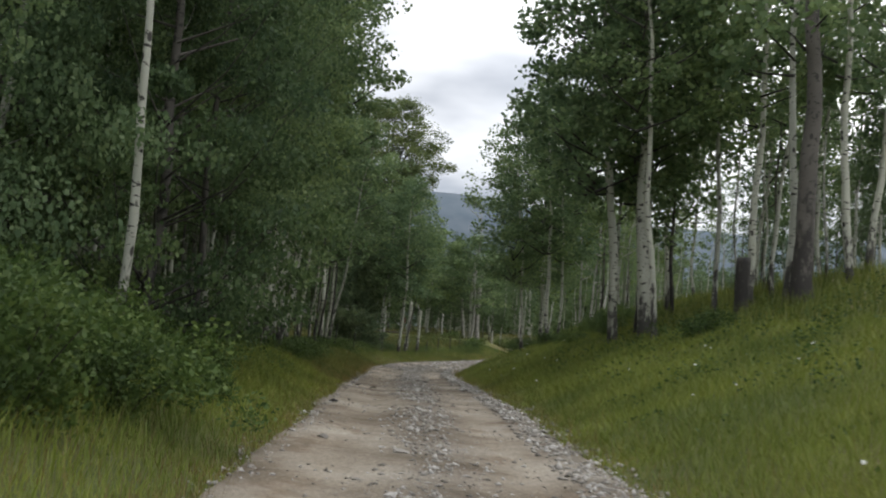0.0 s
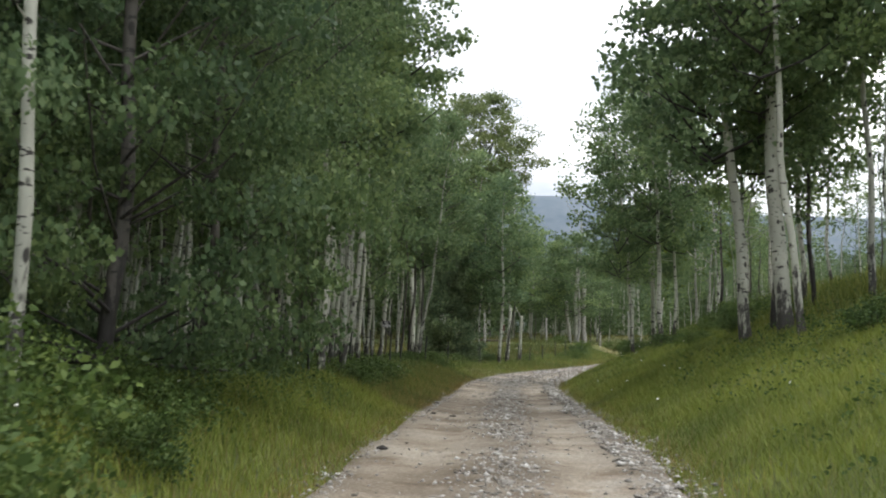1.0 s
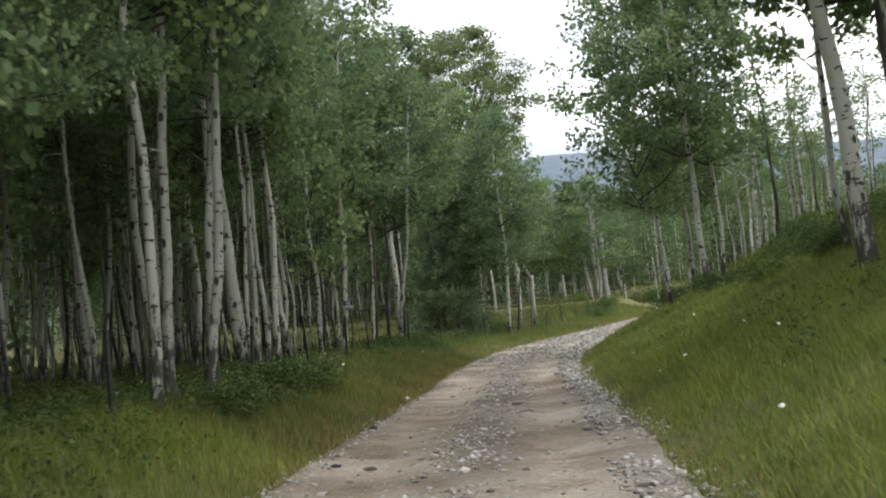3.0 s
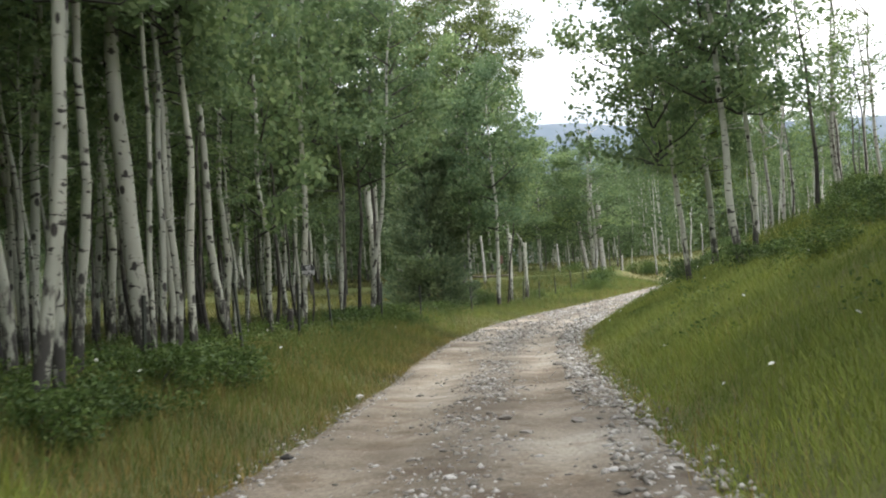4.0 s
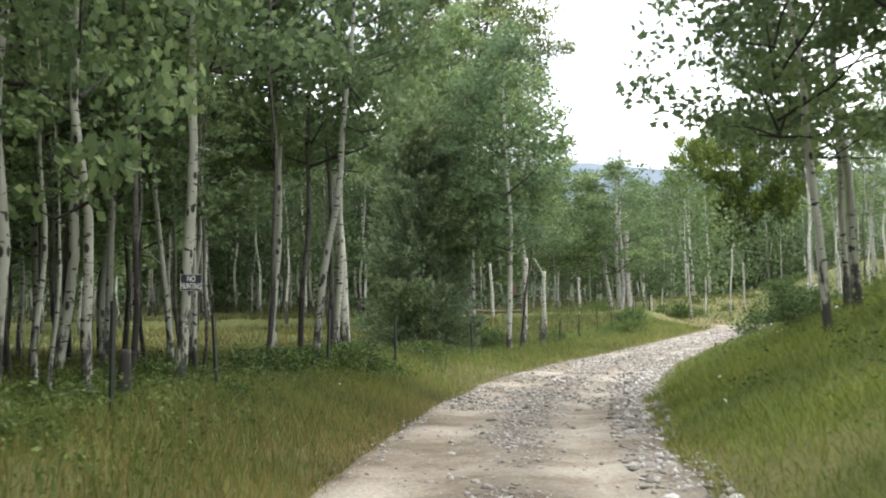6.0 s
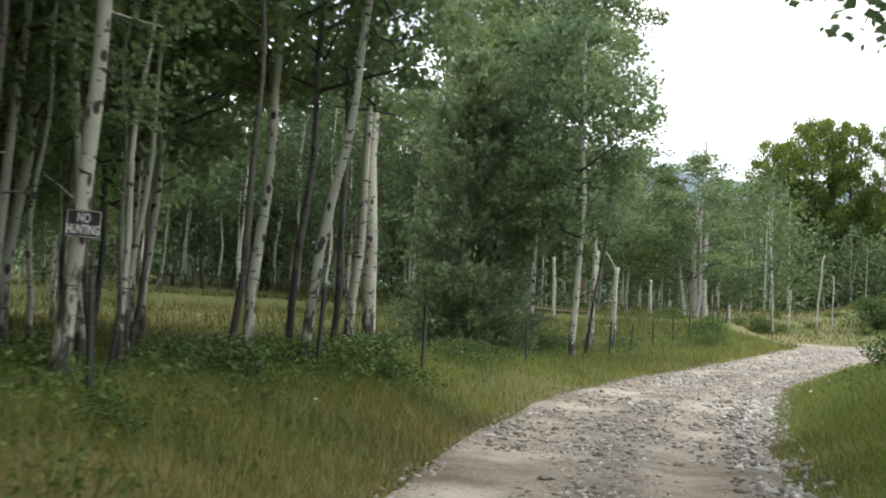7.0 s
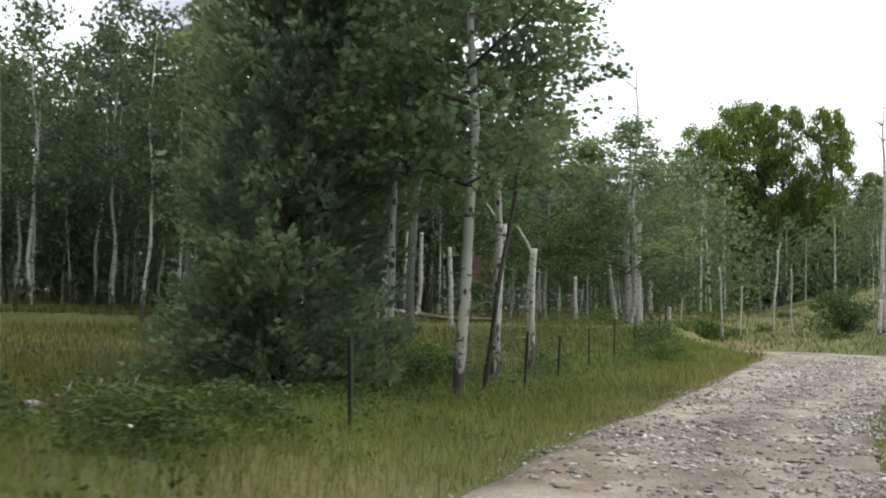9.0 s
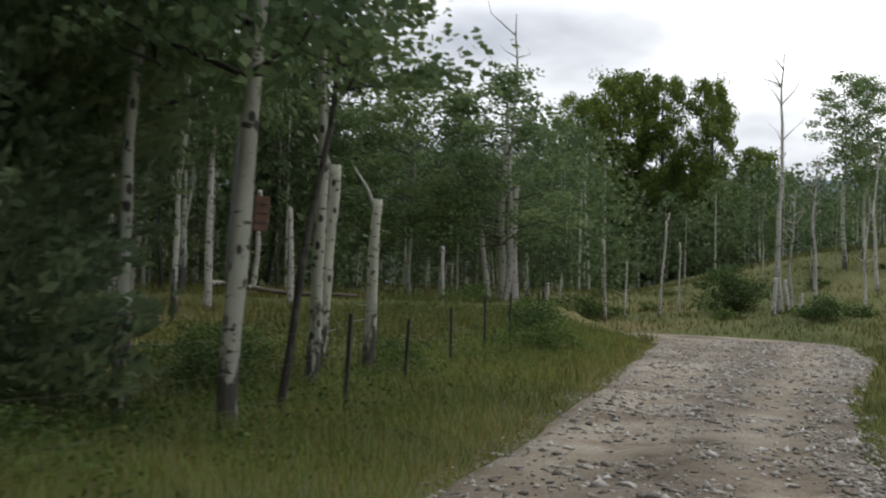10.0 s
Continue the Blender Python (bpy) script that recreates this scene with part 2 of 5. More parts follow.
M_aspen = leaf_material("aspen_leaves", (0.120, 0.178, 0.090), (0.186, 0.264, 0.136), (0.262, 0.332, 0.180), through=0.53)
# aspen leaves again, with the wood's inner shade put into darker base colours
M_shaded = leaf_material("shaded_wood_leaves", (0.074, 0.114, 0.056), (0.116, 0.168, 0.086), (0.170, 0.222, 0.116), patch=0.12, through=0.4)
M_broad = leaf_material("roadside_leaves", (0.068, 0.108, 0.050), (0.118, 0.176, 0.080), (0.200, 0.262, 0.125), through=0.48)
M_cotton = leaf_material("cottonwood_leaves", (0.095, 0.145, 0.034), (0.165, 0.230, 0.055), (0.280, 0.335, 0.09), through=0.5)
M_spruce = leaf_material("juniper_foliage", (0.135, 0.190, 0.122), (0.205, 0.272, 0.172), (0.280, 0.335, 0.215), through=0.55)
M_oldleaf = leaf_material("old_cottonwood_leaves", (0.115, 0.150, 0.066), (0.175, 0.220, 0.098), (0.250, 0.290, 0.140), through=0.5)
M_shrub = leaf_material("shrub_leaves", (0.050, 0.086, 0.026), (0.084, 0.134, 0.040), (0.145, 0.198, 0.066))
M_grass = leaf_material("green_grass", (0.115, 0.150, 0.036), (0.154, 0.188, 0.047), (0.212, 0.226, 0.074), patch=0.55)
M_bank = leaf_material("bank_grass", (0.140, 0.190, 0.042), (0.192, 0.240, 0.054), (0.262, 0.292, 0.088), patch=0.5)
M_meadow = leaf_material("meadow_grass", (0.075, 0.092, 0.028), (0.125, 0.130, 0.042), (0.205, 0.185, 0.070), patch=0.12)
M_dry = leaf_material("dry_grass", (0.185, 0.124, 0.056), (0.255, 0.186, 0.082), (0.345, 0.275, 0.128), patch=0.5)
M_bark = bark_material("aspen_bark", (0.47, 0.48, 0.405), (0.035, 0.032, 0.028), (0.05, 0.047, 0.042), 2.3)
M_burnt = bark_material("dark_bark", (0.115, 0.105, 0.092), (0.03, 0.028, 0.025), (0.03, 0.027, 0.024), 5.0)
M_snag = bark_material("weathered_wood", (0.46, 0.45, 0.41), (0.10, 0.085, 0.07), (0.09, 0.075, 0.06), 0.6)
M_greybark = bark_material("cottonwood_bark", (0.098, 0.102, 0.090), (0.06, 0.055, 0.05), (0.08, 0.07, 0.06), 3.0)
M_dirt, M_soil, M_stone = dirt_material(), soil_material(), stone_material("field_stone")
M_post = plain_material("steel_post_paint", (0.02, 0.025, 0.02), (0.05, 0.055, 0.045), 30, 0.6, 0.3)
M_wire = plain_material("galvanised_wire", (0.10, 0.09, 0.08), (0.2, 0.19, 0.18), 40, 0.6, 0.5, 0.1, 0.001)
M_black = plain_material("sign_black", (0.012, 0.012, 0.013), (0.02, 0.02, 0.022), 18, 0.5)
M_white = plain_material("sign_white", (0.62, 0.63, 0.62), (0.75, 0.75, 0.74), 14, 0.5)
M_petal = plain_material("white_petals", (0.70, 0.70, 0.66), (0.82, 0.82, 0.78), 30, 0.7)
M_board = plain_material("weathered_board", (0.10, 0.055, 0.04), (0.19, 0.11, 0.08), 12, 0.85)
# haze of distance is painted as a blue base colour on wooded slopes
M_hill = plain_material("haze_blue_mountain", (0.10, 0.135, 0.17), (0.15, 0.18, 0.21), 0.02, 1.0, 0.0, 0.0)

# ---- the lie of the land ----
ROAD = np.array([  # y, left edge, right edge, height of the carriageway
    (-14, -0.9, 2.6, 0.0), (0, -1.1, 2.3, 0.12), (8, -1.5, 1.95, 0.26), (13, -1.8, 1.55, 0.35), (18, -2.2, 1.25, 0.43),
    (27, -2.85, 0.55, 0.47), (33, -3.2, 0.05, 0.48), (37, -3.45, -0.3, 0.48), (44, -4.05, -0.65, 0.5), (50, -4.35, -0.78, 0.5),
    (56, -4.2, -0.35, 0.58), (60, -3.7, 0.1, 0.68), (64, -2.9, 0.65, 0.74), (68, -2.0, 1.5, 0.82), (72, -1.05, 2.6, 0.92), (76, -0.2, 3.9, 1.02), (80, 0.7, 5.5, 1.13), (85, 1.8, 7.4, 1.27), (90, 2.85, 8.9, 1.38), (94, 3.6, 9.9, 1.47),
])
fine_y = np.linspace(-14, 94, 217)
smooth = np.stack([np.convolve(np.pad(np.interp(fine_y, ROAD[:, 0], ROAD[:, k]), 6, mode="reflect", reflect_type="odd"), np.ones(13) / 13, "valid") for k in (1, 2, 3)], -1)
MID = np.stack([(smooth[:, 0] + smooth[:, 1]) / 2, fine_y, smooth[:, 2], (smooth[:, 1] - smooth[:, 0]) / 2], -1)  # x, y, z, half width
# past the fence the track swings to the left round a grassy hump and sinks out of sight
px, py, ang = MID[-1, 0], MID[-1, 1], math.atan2(MID[-1, 1] - MID[-9, 1], MID[-1, 0] - MID[-9, 0])
bend = []
for i in range(27):
    ang = min(ang + (0.088 if i > 3 else 0.02), radians(176))
    px, py = px + 0.5 * math.cos(ang), py + 0.5 * math.sin(ang)
    bend.append((px, py, MID[-1, 2] + 0.012 * min(i, 14) - 0.03 * max(0, i - 24), MID[-1, 3] * (1 - 0.35 * min(1, i / 22))))
MID = np.concatenate([MID, np.array(bend)])
TAN = np.gradient(MID[:, :2], axis=0)
TAN /= np.linalg.norm(TAN, axis=1, keepdims=True)


def smoothstep(a, b, v):
    k = np.clip((v - a) / (b - a), 0, 1)
    return k * k * (3 - 2 * k)


def waves(x, y):
    return 0.5 * np.sin(x * 0.9 + 1.3 * np.sin(y * 0.37)) * np.sin(y * 0.71 + x * 0.23) + 0.35 * np.sin(x * 2.3 + y * 1.7) + 0.25 * np.sin(y * 3.1 - x * 1.9 + 2)


def road_frame(x, y):
    """For places: the way across from the road's middle (right is positive), its height, half width and the station's y."""
    x, y = np.asarray(x, float).ravel(), np.asarray(y, float).ravel()
    near = np.empty(len(x), int)
    for i in range(0, len(x), 4000):
        d = (x[i : i + 4000, None] - MID[None, :, 0]) ** 2 + (y[i : i + 4000, None] - MID[None, :, 1]) ** 2
        near[i : i + 4000] = d.argmin(1)
    c, tg = MID[near], TAN[near]
    across = (x - c[:, 0]) * tg[:, 1] - (y - c[:, 1]) * tg[:, 0]
    far = np.hypot(x - c[:, 0], y - c[:, 1])
    across = np.where(across >= 0, far, -far)
    return across, c[:, 2], c[:, 3], c[:, 1], near


def land(x, y, rough=True):
    """Height of the ground."""
    shape = np.shape(x)
    x, y = np.asarray(x, float).ravel(), np.asarray(y, float).ravel()
    a, zr, half, ys, near = road_frame(x, y)
    d = np.abs(a) - half
    right, left = a > 0, a <= 0
    straight = 1 - smoothstep(54, 70, ys)  # the bank stands along the first stretch
    dr = np.clip(d - 0.15, 0, None)
    bank = straight * (0.43 * np.minimum(dr, 8.0) + 0.10 * np.clip(dr - 8.0, 0, 40)) + (1 - straight) * (0.30 * smoothstep(0, 1.5, dr) + 0.05 * np.clip(dr, 0, 60))
    verge = (0.48 - 0.36 * smoothstep(54, 66, ys)) * smoothstep(0.1, 2.2, d) + 0.012 * np.clip(d - 2, 0, 60)
    past = smoothstep(222, 234, near.astype(float))  # outside the bend the meadow climbs, most of all to the east
    climb = 0.22 * smoothstep(0, 1.5, dr) + np.clip(dr, 0, 24) * (0.085 + 0.145 * smoothstep(6, 24, x))
    z = zr + np.where(right, bank * (1 - past) + climb * past, verge)
    z += 0.045 * np.clip(y - 76, 0, 60) * smoothstep(0, 6, d) * left
    z -= 0.10 * (1 - smoothstep(-0.35, 0.12, d))
    if rough:
        z += 0.06 * waves(x, y) * smoothstep(0.2, 2.5, d)
    return z.reshape(shape)


def land_at(x, y):
    return float(land(np.array([x]), np.array([y]))[0])


# ---- mesh helpers ----
def mesh_object(name, verts, faces, material, parent=None, smooth_faces=False):
    me = bpy.data.meshes.new(name)
    me.from_pydata([tuple(v) for v in verts], [], [tuple(f) for f in faces])
    me.materials.append(material)
    if smooth_faces:
        me.shade_smooth()
    ob = new(name, me)
    ob.parent = parent
    return ob


def quads_mesh(name, verts, material, sides=4):
    """A mesh of loose faces: verts (n * sides, 3)."""
    me = bpy.data.meshes.new(name)
    n = len(verts) // sides
    me.vertices.add(n * sides)
    me.vertices.foreach_set("co", np.ascontiguousarray(verts, np.float32).ravel())
    me.loops.add(n * sides)
    me.loops.foreach_set("vertex_index", np.arange(n * sides, dtype=np.int32))
    me.polygons.add(n)
    me.polygons.foreach_set("loop_start", np.arange(0, n * sides, sides, dtype=np.int32))
    me.materials.append(material)
    me.update(calc_edges=True)
    return me


def part(name, data, parent, label=""):
    ob = new(name, data)
    ob.parent = parent
    return tagged(ob, label)


def thing(name, x, y, z, label, category, group="", turn=0.0, scale=1.0):
    ob = new(name)
    ob.matrix_basis = pose(x, y, z, 0, 0, turn) @ Matrix.Scale(scale, 4)
    return tagged(ob, label, category, group)


def tube(path, radii, sides=8, close=True):
    """Rings along a path; gives verts and faces."""
    path, radii = np.asarray(path, float), np.asarray(radii, float)
    tg = np.gradient(path, axis=0)
    tg /= np.linalg.norm(tg, axis=1, keepdims=True) + 1e-9
    verts, faces = [], []
    ref = np.array([1.0, 0, 0]) if abs(tg[0][0]) < 0.9 else np.array([0, 1.0, 0])
    for c, r, t in zip(path, radii, tg):
        u = np.cross(t, ref)
        u /= np.linalg.norm(u)
        v = np.cross(t, u)
        for k in range(sides):
            q = 2 * math.pi * k / sides
            verts.append(c + r * (math.cos(q) * u + math.sin(q) * v))
    for i in range(len(path) - 1):
        for k in range(sides):
            k2 = (k + 1) % sides
            faces.append((i * sides + k, i * sides + k2, (i + 1) * sides + k2, (i + 1) * sides + k))
    if close:
        faces.append(tuple(range((len(path) - 1) * sides, len(path) * sides)))
    return verts, faces


def joined(pieces):
    verts, faces = [], []
    for v, f in pieces:
        o = len(verts)
        verts += list(v)
        faces += [tuple(i + o for i in q) for q in f]
    return verts, faces


def tube_mesh(name, pieces, material):
    v, f = joined(pieces)
    me = bpy.data.meshes.new(name)
    me.from_pydata([tuple(q) for q in v], [], f)
    me.materials.append(material)
    me.shade_smooth()
    return me


def leaf_cards(rng, centres, size, spread=0.35, wide=0.75, flat=0.0):
    """One small folded-diamond blade at each centre."""
    n = len(centres)
    u = rng.normal(size=(n, 3))
    u[:, 2] *= 1 - flat
    u /= np.linalg.norm(u, axis=1, keepdims=True)
    w = rng.normal(size=(n, 3))
    v = np.cross(u, w)
    v /= np.linalg.norm(v, axis=1, keepdims=True)
    s = (size * (1 + spread * rng.uniform(-1, 1, n)))[:, None] * 0.5
    q = np.stack([centres - u * s, centres + v * s * wide, centres + u * s, centres - v * s * wide], 1)
    return q.reshape(-1, 3)


# ---- crowns, shared between trees ----
def crown_parts(seed, height, radius, clumps, leaves, size, shape="aspen", material=None, limb_material=None, clump_r=0.55, limb=1.0):
    """Leaf mesh and limb mesh of a crown whose foot is at z = 0."""
    rng = np.random.default_rng(seed)
    cs, limbs = [], []
    for i in range(clumps):
        t = (i + rng.uniform(0, 1)) / clumps
        if shape == "aspen":
            prof = math.sin(math.pi * (0.16 + 0.80 * t)) ** 0.8
        elif shape == "spruce":
            prof = (1 - t) ** 0.55 * (0.8 + 0.2 * min(1, t * 5)) + 0.05
        elif shape == "low":
            prof = math.sin(math.pi * (0.30 + 0.66 * t)) ** 0.6
        else:
            prof = math.sin(math.pi * (0.10 + 0.78 * t)) ** 0.6
        q = rng.uniform(0, 2 * math.pi)
        rr = radius * prof * (0.25 + 0.75 * math.sqrt(rng.uniform(0, 1))) * (1 + 0.22 * math.sin(3 * q + seed) + 0.12 * math.sin(7 * t * 6 + q))
        c = np.array([rr * math.cos(q), rr * math.sin(q), height * t])
        cs.append(c)
        if i % 3 == 0:
            droop = 0.35 if shape != "spruce" else -0.05
            foot = np.array([0, 0, max(0.0, c[2] - droop * rr - 0.3)])
            mid = foot * 0.45 + c * 0.55 + np.array([0, 0, -0.08 * rr]) + rng.normal(0, 0.06, 3)
            limbs.append(tube([foot, mid, c], [limb * (0.012 + 0.012 * rr), limb * (0.010 + 0.005 * rr), 0.004], 4, False))
    per = leaves // clumps
    pts = []
    for c in cs:
        k = int(per * rng.uniform(0.5, 1.5))
        r = clump_r * rng.uniform(0.65, 1.35)
        p = rng.normal(size=(k, 3))
        p /= np.linalg.norm(p, axis=1, keepdims=True)
        p *= (rng.uniform(0, 1, (k, 1)) ** 0.45) * r
        p[:, 2] *= 0.42 if shape == "low" else 0.6
        pts.append(c + p)
    pts = np.concatenate(pts)
    leaf = quads_mesh("crown", leaf_cards(rng, pts, size), material)
    return leaf, tube_mesh("branchwork", limbs, limb_material)


CROWN = {}
for k in range(3):  # fine crowns for trees close to the road
    CROWN["near", k] = crown_parts(10 + k, 6.5, 1.65, 78, 5400, 0.124, "aspen", M_aspen, M_burnt, 0.5)
for k in range(2):  # full crowns of the tall trees on the bank
    CROWN["dense", k] = crown_parts(90 + k, 6.5, 1.9, 105, 9500, 0.118, "aspen", M_aspen, M_burnt, 0.55)
for k in range(4):  # the first rows of the wood
    CROWN["mid", k] = crown_parts(70 + k, 6.5, 1.6, 52, 2350, 0.15, "aspen", M_aspen, M_burnt, 0.56)
for k in range(4):  # lighter crowns for the depth of the wood, shade painted into their leaves
    CROWN["wood", k] = crown_parts(20 + k, 6.5, 1.6, 56, 2500, 0.165, "aspen", M_shaded, M_burnt, 0.6)
CROWN["thin", 0] = crown_parts(31, 5.0, 1.1, 26, 900, 0.13, "aspen", M_aspen, M_burnt, 0.45)
CROWN["broad", 0] = crown_parts(40, 7.5, 2.7, 210, 52000, 0.072, "low", M_broad, M_burnt, 0.55, 0.5)
CROWN["broad", 1] = crown_parts(41, 7.0, 2.4, 150, 40000, 0.066, "low", M_aspen, M_burnt, 0.6, 0.5)
CROWN["cotton", 0] = crown_parts(50, 9.0, 4.2, 190, 24000, 0.23, "cotton", M_cotton, M_greybark, 1.0)
CROWN["cotton", 1] = crown_parts(51, 9.0, 4.0, 180, 23000, 0.23, "cotton", M_cotton, M_greybark, 1.0)
CROWN["cotton", 2] = crown_parts(52, 9.0, 3.7, 230, 36000, 0.145, "cotton", M_oldleaf, M_greybark, 0.78)


def juniper_parts(seed, height, radius):
    """Feathery sprays round a dense core, from the ground to the tip."""
    r = np.random.default_rng(seed)
    pts, dirs, limbs = [], [], []
    for i in range(820):
        t = r.uniform(0, 1) ** 1.15
        prof = radius * ((1 - t) ** 0.6 * (0.78 + 0.22 * min(1, t * 4)) + 0.05) 
        q = r.uniform(0, 6.283)
        prof *= 1 + 0.22 * math.sin(3 * q + 9 * t) + 0.16 * math.sin(17 * t + 2 * q)
        k = r.uniform(0.5, 1.08)
        c = np.array([prof * k * math.cos(q), prof * k * math.sin(q), 0.05 + height * t])
        d = np.array([math.cos(q) * 0.8, math.sin(q) * 0.8, r.uniform(0.1, 0.9)])
        d /= np.linalg.norm(d)
        n = 34
        along = r.uniform(-0.15, 0.6, n)
        p = c + d * along[:, None] + r.normal(0, 0.10, (n, 3)) * (1 - 0.8 * along[:, None])
        p[:, 2] = np.maximum(p[:, 2], 0.03)
        pts.append(p)
        dirs.append(d + r.normal(0, 0.45, (n, 3)))
        if i % 14 == 0:
            limbs.append(tube([(0, 0, max(0, c[2] - 0.4)), c * 0.5 + np.array([0, 0, c[2] * 0.4]), c], [0.03, 0.018, 0.005], 4, False))
    p, u = np.concatenate(pts), np.concatenate(dirs)
    u /= np.linalg.norm(u, axis=1, keepdims=True)
    v = np.cross(u, r.normal(size=u.shape))
    v /= np.linalg.norm(v, axis=1, keepdims=True)
    sz = r.uniform(0.05, 0.11, len(p))[:, None]
    quads = np.stack([p - u * sz, p + v * sz * 0.42, p + u * sz, p - v * sz * 0.42], 1).reshape(-1, 3)
    t = r.uniform(0, 1, 1800)
    q, k = r.uniform(0, 6.283, 1800), np.sqrt(r.uniform(0, 1, 1800)) * 0.65
    prof = radius * ((1 - t) ** 0.6 * 0.9 + 0.03) * k
    core = leaf_cards(r, np.stack([prof * np.cos(q), prof * np.sin(q), 0.05 + height * 0.97 * t], -1), 0.15)
    return quads_mesh("crown", np.concatenate([quads, core]), M_spruce), tube_mesh("branchwork", limbs, M_burnt)


CROWN["spruce", 0] = juniper_parts(60, 7.6, 1.6)

ASPEN_LABEL = {
    "pale": "tall aspen with pale, dark-scarred bark and green leaves",
    "dark": "slender aspen with dark, scorched bark and green leaves",
}


def trunk_mesh(rng, height, dia, lean=(0.0, 0.0), wiggle=0.06, material=None, flare=1.25, sides=9, top=0.25, stubs=3):
    """A tapered, slightly crooked trunk from below ground to its tip, with broken twig stubs."""
    n = 16
    t = np.linspace(0, 1, n)
    z = -0.35 + (height + 0.35) * t
    ph = rng.uniform(0, 6.28, 4)
    x = lean[0] * z + wiggle * (np.sin(z * 0.9 + ph[0]) - math.sin(ph[0])) + 0.4 * wiggle * np.sin(z * 2.3 + ph[1])
    y = lean[1] * z + wiggle * (np.sin(z * 0.8 + ph[2]) - math.sin(ph[2])) + 0.4 * wiggle * np.sin(z * 2.1 + ph[3])
    r = dia / 2 * (1 - (1 - top) * t ** 1.1) * (1 + (flare - 1) * np.exp(-(z + 0.35) / 0.35)) * (1 + 0.05 * np.sin(z * 5 + ph[0]))
    pieces = [tube(np.stack([x, y, z], -1), r, sides)]
    for _ in range(stubs):
        k = rng.integers(4, n - 2)
        q = rng.uniform(0, 6.28)
        a = np.array([x[k], y[k], z[k]])
        b = a + rng.uniform(0.15, 0.6) * np.array([math.cos(q), math.sin(q), rng.uniform(-0.2, 0.5)])
        pieces.append(tube([a, (a + b) / 2 + rng.normal(0, 0.02, 3), b], [0.014, 0.009, 0.004], 4, False))
    tip = np.stack([x, y, z], -1)
    return tube_mesh("trunk", pieces, material), tip


def plant_tree(x, y, dia, height, foot, crown_key, seed, lean=(0.0, 0.0), bark="pale", wide=1.0, group="aspens beside the road", name="aspen_tree", label="", category="tree", wiggle=0.06, depth=None):
    """One tree with its own trunk, and a crown from foot (height of the lowest leaves) to the top."""
    rng = np.random.default_rng(seed)
    ob = thing(name, x, y, land_at(x, y), label or ASPEN_LABEL[bark], category, group)
    mat = {"pale": M_bark, "dark": M_burnt, "grey": M_greybark, "snag": M_snag}[bark]
    me, tip = trunk_mesh(rng, height * 0.93, dia, lean, wiggle, mat)
    part("trunk", me, ob)
    if crown_key:
        leaf, limbs = CROWN[crown_key]
        h0 = 7.5 if crown_key == ("broad", 0) else 7.0 if crown_key == ("broad", 1) else 5.0 if crown_key[0] == "thin" else 9.0 if crown_key[0] == "cotton" else 7.6 if crown_key[0] == "spruce" else 6.5
        s = (height - foot) / h0
        zc = (foot + height) / 2
        k = int(np.abs(tip[:, 2] - min(zc, tip[-1, 2])).argmin())
        m = pose(tip[k, 0], tip[k, 1], foot, 0, 0, rng.uniform(0, 360)) @ Matrix.Diagonal((wide, wide, s, 1))
        tagged(part("branchwork", limbs, ob), kind="stuff").matrix_basis = m
        tagged(part("crown", leaf, ob), kind="stuff").matrix_basis = m
    return ob


# ---- ground, road, mountains ----
def graded(a, b, step, reach, n):
    inner = np.arange(a, b + step / 2, step)
    out = np.geomspace(step, reach, n)
    return np.concatenate([a - out[::-1], inner, b + out])


def build_ground():
    xs, ys = graded(-14, 14, 0.25, 3200, 34), graded(-10, 100, 0.4, 3200, 34)
    gx, gy = np.meshgrid(xs, ys)
    gz = land(gx, gy)
    fall = smoothstep(60, 400, np.hypot(gx, gy - 50))
    gz = gz * (1 - fall) + 6.0 * fall
    v = np.stack([gx, gy, gz], -1).reshape(-1, 3)
    ny, nx = gx.shape
    i = (np.arange(ny - 1)[:, None] * nx + np.arange(nx - 1)[None, :]).ravel()
    f = np.stack([i, i + 1, i + nx + 1, i + nx], -1)
    ob = mesh_object("ground", v.tolist(), f.tolist(), M_soil, smooth_faces=True)
    tagged(ob, "grassy turf with dry patches, banked beside the track", "ground", kind="structure")


def road_height(s, u):
    """Height over the crown line at station index s and way across u (-1..1)."""
    return 0.03 - 0.045 * (np.exp(-(((u + 0.48) / 0.2) ** 2)) + np.exp(-(((u - 0.42) / 0.2) ** 2))) - 0.05 * np.clip(np.abs(u) - 0.75, 0, 1) * 4 * 0.5


